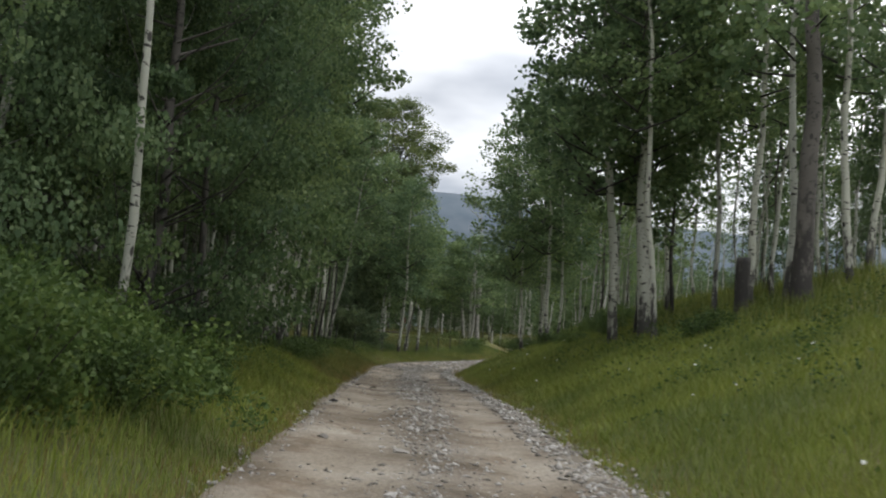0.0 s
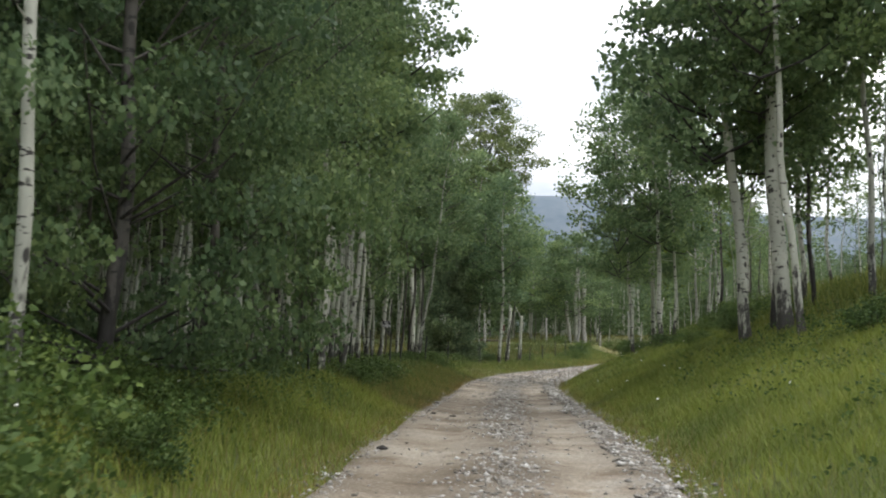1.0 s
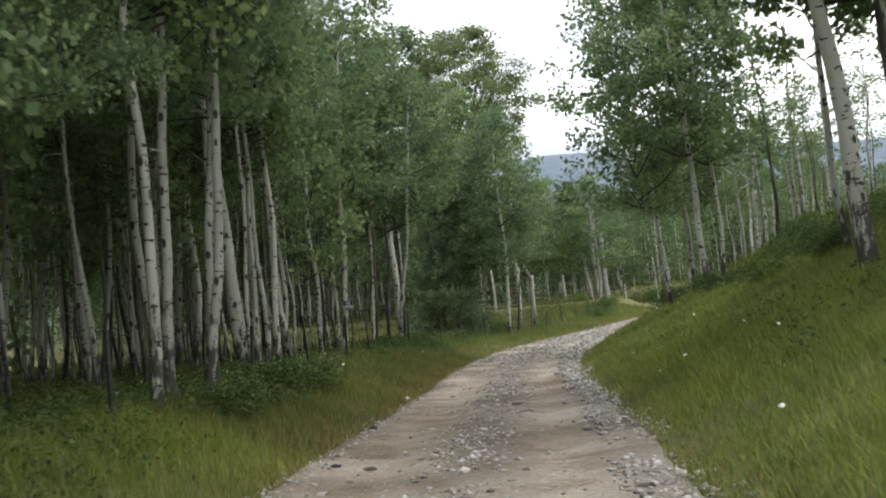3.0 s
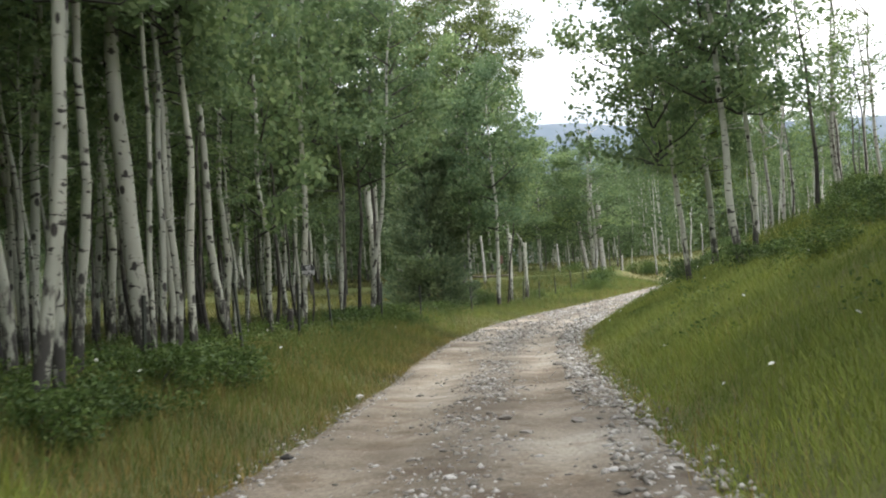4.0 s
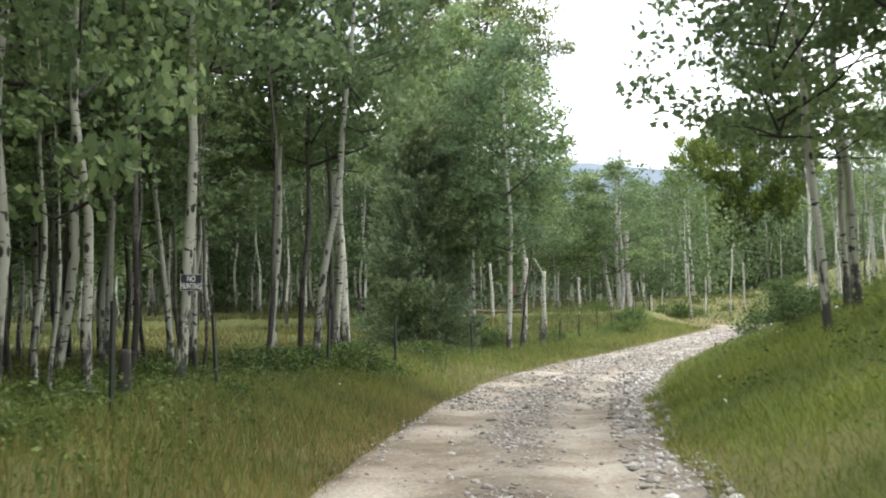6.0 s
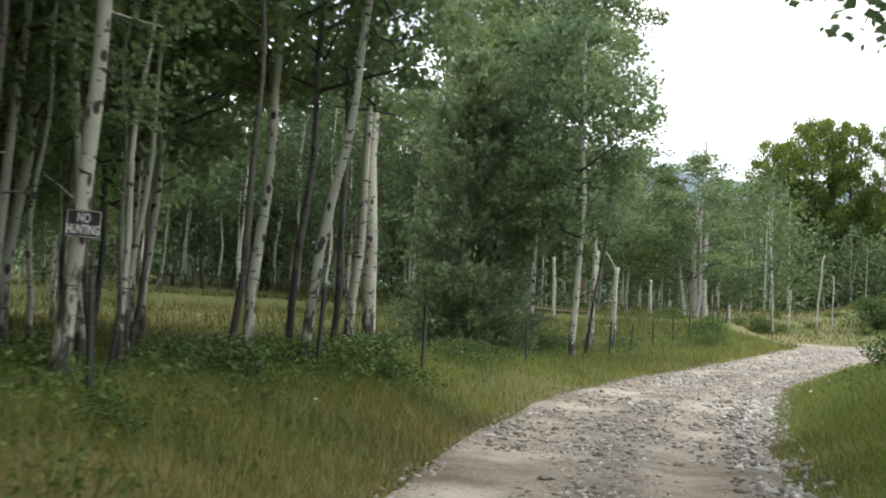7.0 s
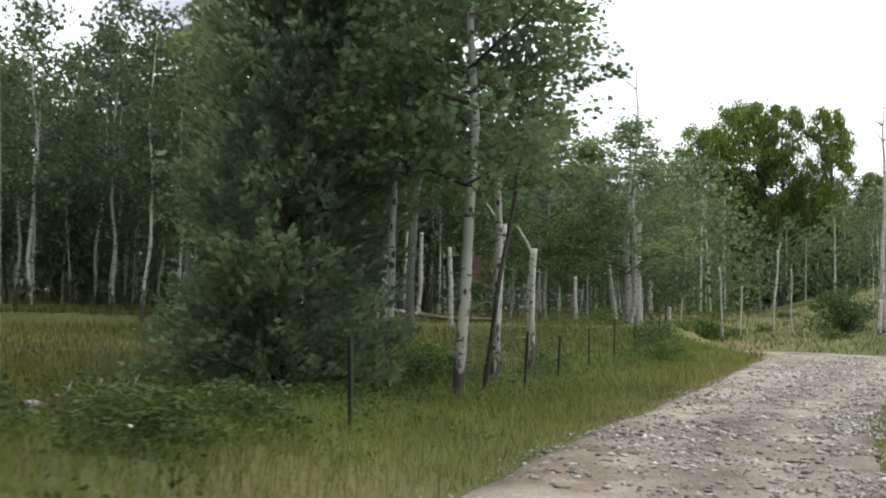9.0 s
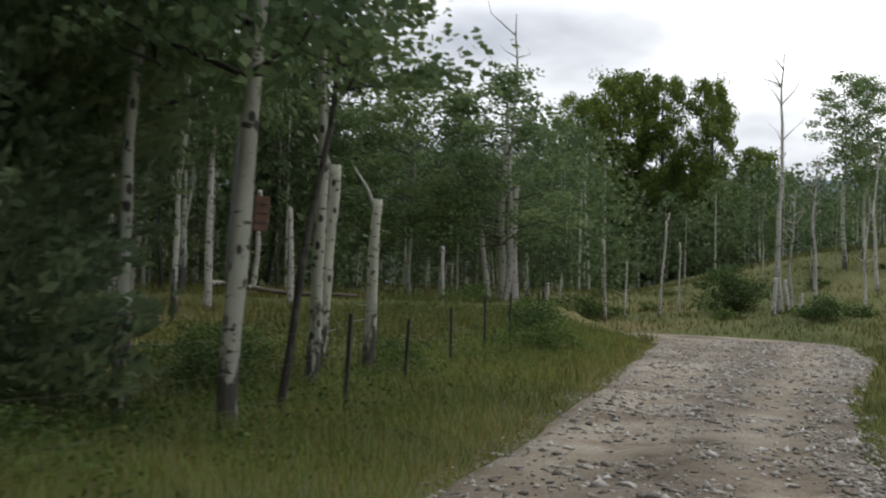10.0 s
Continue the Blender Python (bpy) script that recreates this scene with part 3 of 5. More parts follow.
def build_road():
    n, m = len(MID) * 2 - 1, 25
    st = np.linspace(0, len(MID) - 1, n)
    c = np.stack([np.interp(st, np.arange(len(MID)), MID[:, k]) for k in range(4)], -1)
    tg = np.stack([np.interp(st, np.arange(len(MID)), TAN[:, k]) for k in range(2)], -1)
    u = np.linspace(-1, 1, m)
    s = c[:, 1][:, None]
    edge = 1 + 0.03 * np.sin(s * 0.8 + np.sin(s * 0.37)) + 0.012 * np.sin(s * 2.3 + 1) * np.sin(s * 0.6) + 0.006 * np.sin(s * 5.3 + 2 * np.sin(s))
    a = u[None, :] * c[:, 3][:, None] * edge * 1.04
    x = c[:, 0][:, None] + a * tg[:, 1][:, None]
    y = c[:, 1][:, None] - a * tg[:, 0][:, None]
    z = c[:, 2][:, None] + road_height(st[:, None], u[None, :]) + 0.0025 * waves(x * 3.7 + 1.3 * np.sin(y), y * 3.1 + np.sin(x * 2))
    z[:, 0] -= 0.12
    z[:, -1] -= 0.12
    v = np.stack([x, y, z], -1).reshape(-1, 3)
    i = (np.arange(n - 1)[:, None] * m + np.arange(m - 1)[None, :]).ravel()
    f = np.stack([i, i + 1, i + m + 1, i + m], -1)
    ob = mesh_object("road", v.tolist(), f.tolist(), M_dirt, smooth_faces=True)
    uv = ob.data.uv_layers.new(name="across")
    where = np.stack([np.broadcast_to((u[None, :] + 1) / 2, (n, m)), np.broadcast_to(s / 100, (n, m))], -1).reshape(-1, 2)
    loops = np.empty(len(ob.data.loops), np.int32)
    ob.data.loops.foreach_get("vertex_index", loops)
    uv.data.foreach_set("uv", where[loops].astype(np.float32).ravel())
    return tagged(ob, "rutted single-lane dirt track strewn with loose stones", "dirt road", kind="structure")


def build_mountains():
    """Long blue ridges far behind the woods, the distance haze painted into their colour."""
    rng = np.random.default_rng(5)
    for dist, base, amp, seed in ((2300, 150, 70, 1.0), (1500, 60, 40, 4.0)):
        n = 180
        v, f = [], []
        for i in range(n + 1):
            q = radians(-100 + 200 * i / n)
            top = base + amp * (0.6 * math.sin(3.1 * q + seed) + 0.3 * math.sin(8.3 * q + 2 * seed) + 0.12 * math.sin(21 * q)) + rng.uniform(-3, 3)
            if dist > 2000:
                top = 305 + 0.4 * (top - base) + 40 * math.exp(-(((q + radians(3)) / 0.08) ** 2))
            for k, (dd, zz) in enumerate(((0, -5), (60, top * 0.45), (170, top * 0.8), (300, top), (600, top * 0.9))):
                v.append(((dist + dd) * math.sin(q), (dist + dd) * math.cos(q), zz + (rng.uniform(-6, 6) if 0 < k < 3 else 0)))
        for i in range(n):
            for k in range(4):
                a = i * 5 + k
                f.append((a, a + 5, a + 6, a + 1))
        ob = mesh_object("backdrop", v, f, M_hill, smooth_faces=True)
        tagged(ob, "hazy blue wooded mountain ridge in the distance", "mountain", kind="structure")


build_ground()
road = build_road()
build_mountains()

# ---- trees that stand out along the track ----
#        x, y, trunk, height, lowest leaves, crown, lean, bark, width
LEFT = [
    (-3.84, 12.3, 0.13, 11.0, 7.0, ("near", 0), (-0.02, 0.0), "pale", 0.9),
    (-4.6, 15.6, 0.20, 10.5, 0.5, ("broad", 0), (0.02, 0.0), "dark", 1.0),
    (-4.9, 19.8, 0.16, 10.5, 2.6, ("broad", 1), (0.02, 0.0), "dark", 1.0),
    (-7.0, 12.2, 0.18, 10.5, 0.3, ("broad", 1), (0.0, 0.0), "dark", 1.1),
    (-7.6, 16.8, 0.18, 10.5, 0.2, ("broad", 0), (0.0, 0.0), "dark", 1.1),
    (-5.75, 23.8, 0.12, 10.5, 3.2, ("broad", 1), (0.02, 0.0), "pale", 0.95),
    (-4.95, 26.75, 0.15, 11.0, 4.2, ("near", 2), (0.015, 0.0), "pale", 1.1),
    (-5.05, 27.6, 0.15, 11.5, 5.0, ("near", 0), (0.01, 0.0), "pale", 1.1),
    (-4.8, 28.1, 0.15, 11.0, 5.2, ("near", 1), (0.09, 0.0), "pale", 1.0),
    (-4.9, 28.7, 0.13, 10.0, 4.2, ("near", 2), (0.02, 0.02), "pale", 0.9),
    (-5.6, 30.5, 0.13, 10.0, 4.2, ("near", 0), (0.03, 0.0), "pale", 0.9),
    (-6.19, 33.7, 0.28, 12.5, 5.0, ("near", 0), (-0.03, 0.0), "pale", 1.1),
    (-8.4, 32.1, 0.19, 11.5, 4.4, ("near", 1), (-0.02, 0.0), "pale", 1.1),
    (-5.95, 21.6, 0.11, 9.5, 4.2, ("near", 0), (0.02, 0.0), "pale", 0.9),
    (-6.02, 33.6, 0.09, 9.5, 4.4, ("thin", 0), (0.0, 0.0), "pale", 1.0),
    (-5.98, 33.95, 0.10, 9.5, 4.6, ("thin", 0), (-0.015, 0.0), "pale", 1.0),
    (-5.84, 34.0, 0.11, 10.0, 4.4, ("near", 2), (0.005, 0.0), "pale", 0.8),
    (-5.72, 34.2, 0.12, 10.5, 4.6, ("near", 1), (0.0, 0.0), "pale", 0.8),
    (-6.5, 35.4, 0.12, 10.0, 4.2, ("near", 1), (0.0, 0.0), "pale", 0.9),
    (-7.0, 36.6, 0.13, 10.5, 4.2, ("near", 2), (0.02, 0.0), "pale", 1.0),
    (-7.27, 45.6, 0.17, 12.0, 4.6, ("near", 2), (0.055, 0.0), "pale", 1.2),
    (-7.5, 50.9, 0.17, 11.0, 3.9, ("near", 0), (0.01, 0.0), "pale", 1.2),
    (-7.2, 51.5, 0.12, 10.5, 4.0, ("near", 1), (0.05, 0.0), "dark", 1.2),
    (-6.62, 50.4, 0.15, 10.5, 4.4, ("near", 2), (0.13, 0.0), "pale", 0.9),
    (-7.1, 49.2, 0.10, 9.0, 4.2, ("thin", 0), (0.02, 0.0), "dark", 0.9),
    (-7.45, 55.4, 0.18, 11.5, 4.4, ("near", 0), (0.03, 0.0), "pale", 1.2),
    (-6.85, 52.4, 0.12, 9.5, 4.2, ("thin", 0), (0.03, 0.0), "dark", 0.9),
    (-8.35, 59.95, 0.31, 14.5, 7.6, ("thin", 0), (0.0, 0.0), "pale", 1.2),
    (-9.4, 51.6, 0.14, 11.5, 3.4, ("dense", 1), (0.02, 0.0), "pale", 1.3),
    (-10.6, 53.6, 0.15, 12.0, 3.2, ("dense", 0), (0.0, 0.0), "pale", 1.4),
    (-12.2, 52.2, 0.14, 12.0, 3.4, ("dense", 1), (0.02, 0.0), "dark", 1.2),
    (-9.2, 47.6, 0.13, 11.0, 3.8, ("near", 1), (0.0, 0.0), "pale", 1.1),
    (-11.4, 49.2, 0.15, 12.0, 4.2, ("near", 0), (0.03, 0.0), "pale", 1.2),
    (-13.4, 57.6, 0.15, 12.5, 2.8, ("dense", 0), (0.02, 0.0), "dark", 1.5),
    (-14.4, 54.2, 0.14, 12.5, 2.6, ("dense", 1), (0.0, 0.0), "pale", 1.6),
    (-15.4, 60.4, 0.16, 13.0, 2.8, ("dense", 0), (0.0, 0.0), "dark", 1.5),
    (-16.6, 57.0, 0.15, 13.0, 2.4, ("dense", 1), (0.02, 0.0), "pale", 1.7),
    (-17.6, 64.2, 0.16, 13.0, 2.8, ("dense", 0), (0.0, 0.0), "pale", 1.6),
    (-19.0, 60.6, 0.16, 13.0, 2.4, ("dense", 1), (0.0, 0.0), "dark", 1.7),
    (-5.82, 67.8, 0.14, 9.5, 3.6, ("near", 0), (0.03, 0.0), "pale", 1.0),
    (-4.62, 67.2, 0.20, 10.6, 3.4, ("near", 1), (0.0, 0.0), "pale", 1.25),
    (-4.45, 68.9, 0.10, 8.0, 3.6, ("near", 2), (0.10, 0.0), "dark", 1.0),
    (-4.6, 72.4, 0.19, 10.5, 4.4, ("near", 0), (0.02, 0.0), "pale", 1.2),
    (-8.4, 70.6, 0.16, 11.0, 3.0, ("near", 1), (0.02, 0.0), "pale", 1.3),
    (-7.2, 70.0, 0.13, 11.0, 2.8, ("mid", 0), (0.03, 0.0), "dark", 1.1),
    (-6.6, 70.5, 0.14, 12.5, 3.6, ("near", 2), (0.03, 0.0), "pale", 1.2),
]
RIGHT = [
    (6.9, 23.0, 0.44, 14.0, 5.4, ("thin", 0), (-0.03, 0.0), "dark", 1.8),
    (6.72, 23.6, 0.19, 14.0, 5.0, ("thin", 0), (-0.02, 0.0), "pale", 1.7),
    (8.3, 24.5, 0.20, 13.0, 4.6, ("thin", 0), (-0.05, 0.0), "pale", 1.8),
    (9.0, 25.5, 0.18, 13.0, 4.2, ("thin", 0), (0.04, 0.0), "pale", 1.9),
    (6.6, 26.5, 0.20, 12.0, 4.4, ("near", 2), (0.0, 0.0), "pale", 1.2),
    (6.1, 28.3, 0.15, 12.0, 5.0, ("near", 1), (-0.03, 0.0), "pale", 0.95),
    (3.8, 29.75, 0.27, 12.5, 4.0, ("dense", 1), (-0.10, 0.0), "pale", 1.35),
    (4.48, 28.6, 0.36, 13.5, 4.6, ("dense", 0), (-0.05, 0.0), "pale", 1.3),
    (4.54, 30.6, 0.20, 12.0, 3.8, ("dense", 1), (-0.03, 0.0), "dark", 1.2),
    (4.45, 26.5, 0.17, 12.0, 5.0, ("near", 1), (-0.08, 0.0), "pale", 1.1),
    (4.72, 31.6, 0.17, 11.5, 3.6, ("dense", 0), (-0.02, 0.0), "pale", 1.2),
    (4.3, 33.6, 0.12, 9.5, 3.4, ("near", 0), (-0.03, 0.0), "pale", 0.9),
    (2.85, 44.6, 0.19, 10.5, 3.6, ("dense", 0), (-0.06, 0.0), "pale", 1.2),
    (2.0, 47.8, 0.15, 10.0, 3.0, ("dense", 1), (-0.10, 0.0), "pale", 1.1),
    (2.82, 50.0, 0.18, 10.5, 2.6, ("broad", 1), (-0.03, 0.0), "pale", 0.85),
    (2.87, 51.3, 0.13, 9.5, 3.0, ("near", 0), (-0.03, 0.0), "pale", 1.0),
    (3.3, 45.3, 0.13, 10.0, 3.2, ("near", 1), (-0.03, 0.0), "pale", 1.1),
    (5.2, 48.2, 0.13, 6.4, 2.8, ("thin", 0), (-0.03, 0.0), "dark", 1.1),
    (5.97, 57.0, 0.14, 6.6, 3.0, ("thin", 0), (-0.02, 0.0), "pale", 1.2),
]
for i, (x, y, dia, h, foot, key, lean, bark, wide) in enumerate(LEFT):
    plant_tree(x, y, dia, h, foot, key, 100 + i, lean, bark, wide, "trees beside the track")
for i, (x, y, dia, h, foot, key, lean, bark, wide) in enumerate(RIGHT):
    plant_tree(x, y, dia, h, foot, key, 200 + i, lean, bark, wide, "trees beside the track")

# juniper and cottonwood behind the fence
plant_tree(-7.75, 68.2, 0.22, 8.3, 0.05, ("spruce", 0), 300, (0, 0), "dark", 1.12, name="juniper_tree", label="dense dark green juniper reaching to the ground", group="")
old = plant_tree(-8.1, 84.0, 0.28, 18.0, 9.8, ("cotton", 2), 301, (0.03, 0), "grey", 1.02, name="cottonwood_tree", label="tall old cottonwood with forked grey limbs and a rounded top", group="cottonwoods")
for k in range(8):
    q, zz = k * 0.9 + 0.3, 7.4 + 0.55 * k
    tipx, tipy = (1.7 + 0.35 * (k % 3)) * math.cos(q), (1.7 + 0.35 * (k % 2)) * math.sin(q)
    pts = [(0.05, 0, zz), (0.35 * tipx, 0.35 * tipy, zz + 1.2), (0.75 * tipx, 0.75 * tipy, zz + 2.8), (1.15 * tipx, 1.15 * tipy, zz + 4.8)]
    part("limb", tube_mesh("limb", [tube(pts, [0.17, 0.13, 0.09, 0.03], 7)], M_greybark), old)
plant_tree(-11.0, 84.6, 0.2, 16.2, 10.6, ("cotton", 2), 302, (0.0, 0), "grey", 0.5, name="cottonwood_tree", label="narrow grey-green cottonwood beside a larger one", group="cottonwoods")
FAR_COTTONWOODS = (  # x, y, height, width, lowest leaves
    (8.0, 167, 19.2, 0.7, 8.0), (11.9, 169, 21.4, 0.95, 9.5), (15.7, 167, 19.6, 0.66, 8.0), (20.0, 165, 18.0, 0.56, 5.5),
    (2.0, 163, 11.5, 0.9, 2), (24.5, 165, 11, 0.7, 2), (10.0, 170, 11, 1.0, 0.5), (15, 172, 11, 1.1, 0.5), (5.5, 164, 12, 0.9, 0.5), (19.5, 170, 11, 1.0, 0.5))
for i, (x, y, h, w, foot) in enumerate(FAR_COTTONWOODS):
    plant_tree(x, y, 0.6, h, foot, ("cotton", i % 2), 310 + i, (0, 0), "grey", w, name="cottonwood_tree", label="tall spreading cottonwood with yellow-green leaves", group="cottonwoods")

# ---- the wood behind ----
rng = np.random.default_rng(77)
placed = [(t[0], t[1]) for t in LEFT + RIGHT] + [(-7.75, 68.2), (-8.1, 84.0), (-11.0, 84.6)]


def scatter(n, x0, x1, y0, y1, gap, keep):
    out, tries = [], 0
    while len(out) < n and tries < n * 60:
        tries += 1
        x, y = rng.uniform(x0, x1), rng.uniform(y0, y1)
        if keep(x, y) and all((x - a) ** 2 + (y - b) ** 2 > gap * gap for a, b in placed):
            placed.append((x, y))
            out.append((x, y))
    return out


PROTO = {}


def wood_tree(kind, k):
    """Prototype trees of the wood, copied for the rest."""
    if (kind, k) not in PROTO:
        r = np.random.default_rng(500 + k)
        key = (kind, k % 4) if kind != "thin" else ("thin", 0)
        h, foot = (11.0, (2.6, 3.6, 4.4)[k % 3]) if kind != "thin" else (8.0, 4.2)
        ob = plant_tree(0, 0, 0.15 if kind != "thin" else 0.10, h, foot, key, 500 + k, (r.uniform(-0.03, 0.03), r.uniform(-0.03, 0.03)), "dark" if k == 3 or (kind == "thin" and k in (1, 5)) else "pale", 1.0, "aspens of the wood" if kind != "thin" else "young aspens", wiggle=0.09,
                        name="aspen_tree" if kind != "thin" else "young_aspen", label="" if kind != "thin" else "slender young aspen with a thin stem and sparse crown")
        PROTO[kind, k] = [ob, False]
    return PROTO[kind, k]


def place_wood(spots, kinds=("wood",), size=(0.85, 1.2)):
    for x, y in spots:
        kind, k = kinds[rng.integers(len(kinds))], int(rng.integers(6))
        rec = wood_tree(kind, k)
        s = rng.uniform(*size)
        m = pose(x, y, land_at(x, y), 0, 0, rng.uniform(0, 360)) @ Matrix.Scale(s, 4)
        if not rec[1]:
            rec[0].matrix_basis, rec[1] = m, True
        else:
            ob = copy_thing(rec[0], Matrix.Identity(4))
            ob.matrix_basis = m


place_wood(scatter(85, -17, -6.6, 14, 50, 0.9, lambda x, y: x < -6.2 - 0.02 * (y - 20)), ("mid", "mid", "thin"))
place_wood(scatter(125, -14, -6.4, 19, 54, 0.45, lambda x, y: x < -6.4 - 0.03 * (y - 20) and y < 50 - 1.2 * (x + 8)), ("thin",), (0.55, 1.0))
place_wood(scatter(55, -36, -16, 10, 80, 1.7, lambda x, y: not (55 < y < 86 and x > -6 - 0.62 * (y - 47))))
place_wood(scatter(58, -36, -9, 66, 104, 1.7, lambda x, y: y > 87 + 0.25 * (x + 20) * (x < -20)))
place_wood(scatter(30, 3.8, 13, 46, 63, 0.8, lambda x, y: x > 4.2), ("thin",), (0.5, 0.74))
place_wood(scatter(15, 5.6, 13, 26, 42, 1.1, lambda x, y: True), ("thin", "mid"), (0.8, 1.1))
place_wood(scatter(14, 9.5, 20, 40, 56, 1.2, lambda x, y: x > 2 + 0.19 * y), ("wood",), (0.5, 0.72))
place_wood(scatter(20, 9.5, 24, 28, 62, 2.2, lambda x, y: True), ("wood", "thin"), (0.7, 1.0))
place_wood(scatter(34, -16, 2, 106, 128, 1.7, lambda x, y: True), ("wood", "wood", "thin"), (0.75, 0.98))
place_wood(scatter(11, -6, 2.0, 107, 126, 1.2, lambda x, y: True), ("wood",), (0.62, 0.82))
place_wood(scatter(30, 12, 36, 114, 134, 1.8, lambda x, y: True), ("thin", "wood", "thin"), (0.45, 0.75))


FAR_BELTS = (  # x0, x1, y0, y1, height, share
    (-60, -34, -5, 120, 13, 20000), (-44, -9, 99, 120, 12, 22000), (-38, -26, 12, 62, 11, 13000), (-26, -17, 14, 50, 11, 9000), (-34, -16, -8, 12, 12, 7000), (-62, -6, 118, 150, 13, 18000), (-75, 4, 138, 165, 5.5, 16000),
    (-8, 8, 130, 175, 12, 16000), (6, 40, 150, 185, 9, 16000), (22, 60, 128, 160, 8, 8000), (45, 80, 30, 100, 8, 7000))


def build_far_woods():
    """The depth of the wood, too far to tell one tree from the next: crowns over slim stems."""
    r = np.random.default_rng(88)
    pts, stems = [], []
    for x0, x1, y0, y1, h, n in FAR_BELTS:
        n = int(n * 1.9)
        m = n // 215
        cx, cy, ch = r.uniform(x0, x1, m), r.uniform(y0, y1, m), h * r.uniform(0.6, 1.08, m)
        base = land(cx, cy)
        k = r.integers(0, m, n)
        t = np.where(r.uniform(0, 1, n) < 0.2, r.uniform(0.0, 0.3, n), r.uniform(0.22, 1, n))
        rad = 2.3 * np.sin(np.pi * (0.16 + 0.82 * t)) ** 0.7 * np.sqrt(r.uniform(0, 1, n))
        q = r.uniform(0, 6.283, n)
        pts.append(np.stack([cx[k] + rad * np.cos(q), cy[k] + rad * np.sin(q), base[k] + t * ch[k]], -1))
        for a, b, z, hh in list(zip(cx, cy, base, ch))[::2]:
            lean = r.normal(0, 0.25, 2)
            stems.append(tube([(a, b, z - 0.2), (a + 0.4 * lean[0], b + 0.4 * lean[1], z + 0.4 * hh), (a + lean[0], b + lean[1], z + 0.85 * hh)], np.array([0.09, 0.07, 0.03]) * r.uniform(0.6, 1.3), 5, False))
    # leaf colour carries the shade of the wood's interior
    ob = new("far_woods", quads_mesh("far_woods", leaf_cards(r, np.concatenate(pts), 0.34), M_shaded))
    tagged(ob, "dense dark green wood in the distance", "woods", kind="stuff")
    ob = new("far_trunks", tube_mesh("far_trunks", stems, M_bark))
    tagged(ob, "slim pale trunks standing in the distant wood", "tree trunks", kind="stuff")


build_far_woods()

# ---- fence along the wood ----
POSTS = [(-4.6, 18.5), (-4.7, 22.4), (-4.75, 25.2), (-5.4, 31.8), (-5.7, 36.4), (-5.95, 40.6), (-6.2, 44.3), (-6.17, 49.8), (-5.8, 54.15), (-5.1, 61.6), (-3.75, 69.3), (-3.33, 73.7), (-2.7, 77.2), (-2.05, 81.2), (-1.45, 83.5), (-0.4, 90.0)]
fence = thing("wire_fence", 0, 0, 0, "steel-post fence with slack barbed wire, half hidden in grass", "fence")
rngp = np.random.default_rng(9)
tops = []
for x, y in POSTS:
    z = land_at(x, y)
    lx, ly = rngp.normal(0, 0.03, 2)
    hgt = rngp.uniform(1.05, 1.25)
    v, f = [], []
    for zz in (-0.3, hgt):  # T section
        for ax, ay in ((-0.022, 0), (0.022, 0), (0.022, 0.007), (0.0045, 0.007), (0.0045, 0.035), (-0.0045, 0.035), (-0.0045, 0.007), (-0.022, 0.007)):
            v.append((1.3 * ax + lx * zz, 1.3 * ay + ly * zz, zz))
    f = [(k, (k + 1) % 8, 8 + (k + 1) % 8, 8 + k) for k in range(8)] + [tuple(range(8, 16))]
    me = bpy.data.meshes.new("post")
    me.from_pydata(v, [], f)
    me.materials.append(M_post)
    p = part("post", me, fence)
    p.matrix_basis = pose(x, y, z, 0, 0, 80)
    tops.append(np.array([x, y, z]))
for hh in (0.42, 0.72, 1.0):
    pts = []
    for a, b in zip(tops[:-1], tops[1:]):
        for t in np.linspace(0, 1, 6)[:-1]:
            q = a * (1 - t) + b * t
            pts.append(q + np.array([0, 0, hh - 0.12 * t * (1 - t) * 4 * 0.5]))
    pts.append(tops[-1] + np.array([0, 0, hh]))
    part("wire", tube_mesh("wire", [tube(pts, [0.0016] * len(pts), 3, False)], M_wire), fence)


# ---- grass, in stretches ----
def blades(rng, x, y, hmin, hmax, width, bend=0.45):
    """Three-faced bent blades standing at places x, y."""
    n = len(x)
    z = land(x, y) - 0.02
    h = rng.uniform(hmin, hmax, n) if np.isscalar(hmin) else hmin + (hmax - hmin) * rng.uniform(0, 1, n)
    q = rng.uniform(0, 2 * math.pi, n)
    b = h * bend * rng.uniform(0.2, 1.0, n)
    side = np.stack([-np.sin(q), np.cos(q), 0 * q], -1) * (width * rng.uniform(0.6, 1.4, n))[:, None] * 0.5
    base = np.stack([x, y, z], -1)
    way = np.stack([np.cos(q), np.sin(q), 0 * q], -1)
    up = np.array([0, 0, 1.0])
    m1 = base + way * (b * 0.3)[:, None] + up * (h * 0.55)[:, None]
    tip = base + way * b[:, None] + up * h[:, None]
    quad = np.stack([base - side, base + side, m1 + side * 0.8, m1 - side * 0.8], 1)
    tri = np.stack([m1 - side * 0.8, m1 + side * 0.8, tip], 1)
    return quad, tri


def grass_object(rng, name, label, x, y, hmin, hmax, width, material, bend=0.45, fine=False):
    """Grass as one piece: slim bent blades of two faces where fine, else plain tapering ones."""
    n = len(x)
    quad, tri = blades(rng, x, y, hmin, hmax, width, bend)
    if fine:  # foot, widest at a bowed middle, tip
        v = np.stack([(quad[:, 0] + quad[:, 1]) / 2, quad[:, 2], tri[:, 2], quad[:, 3]], 1).reshape(-1, 3)
        me = quads_mesh(name, v, material)
    else:
        v = np.stack([quad[:, 0], quad[:, 1], tri[:, 2]], 1).reshape(-1, 3)
        me = quads_mesh(name, v, material, 3)
    return tagged(new(name, me), label, "grass", kind="stuff")


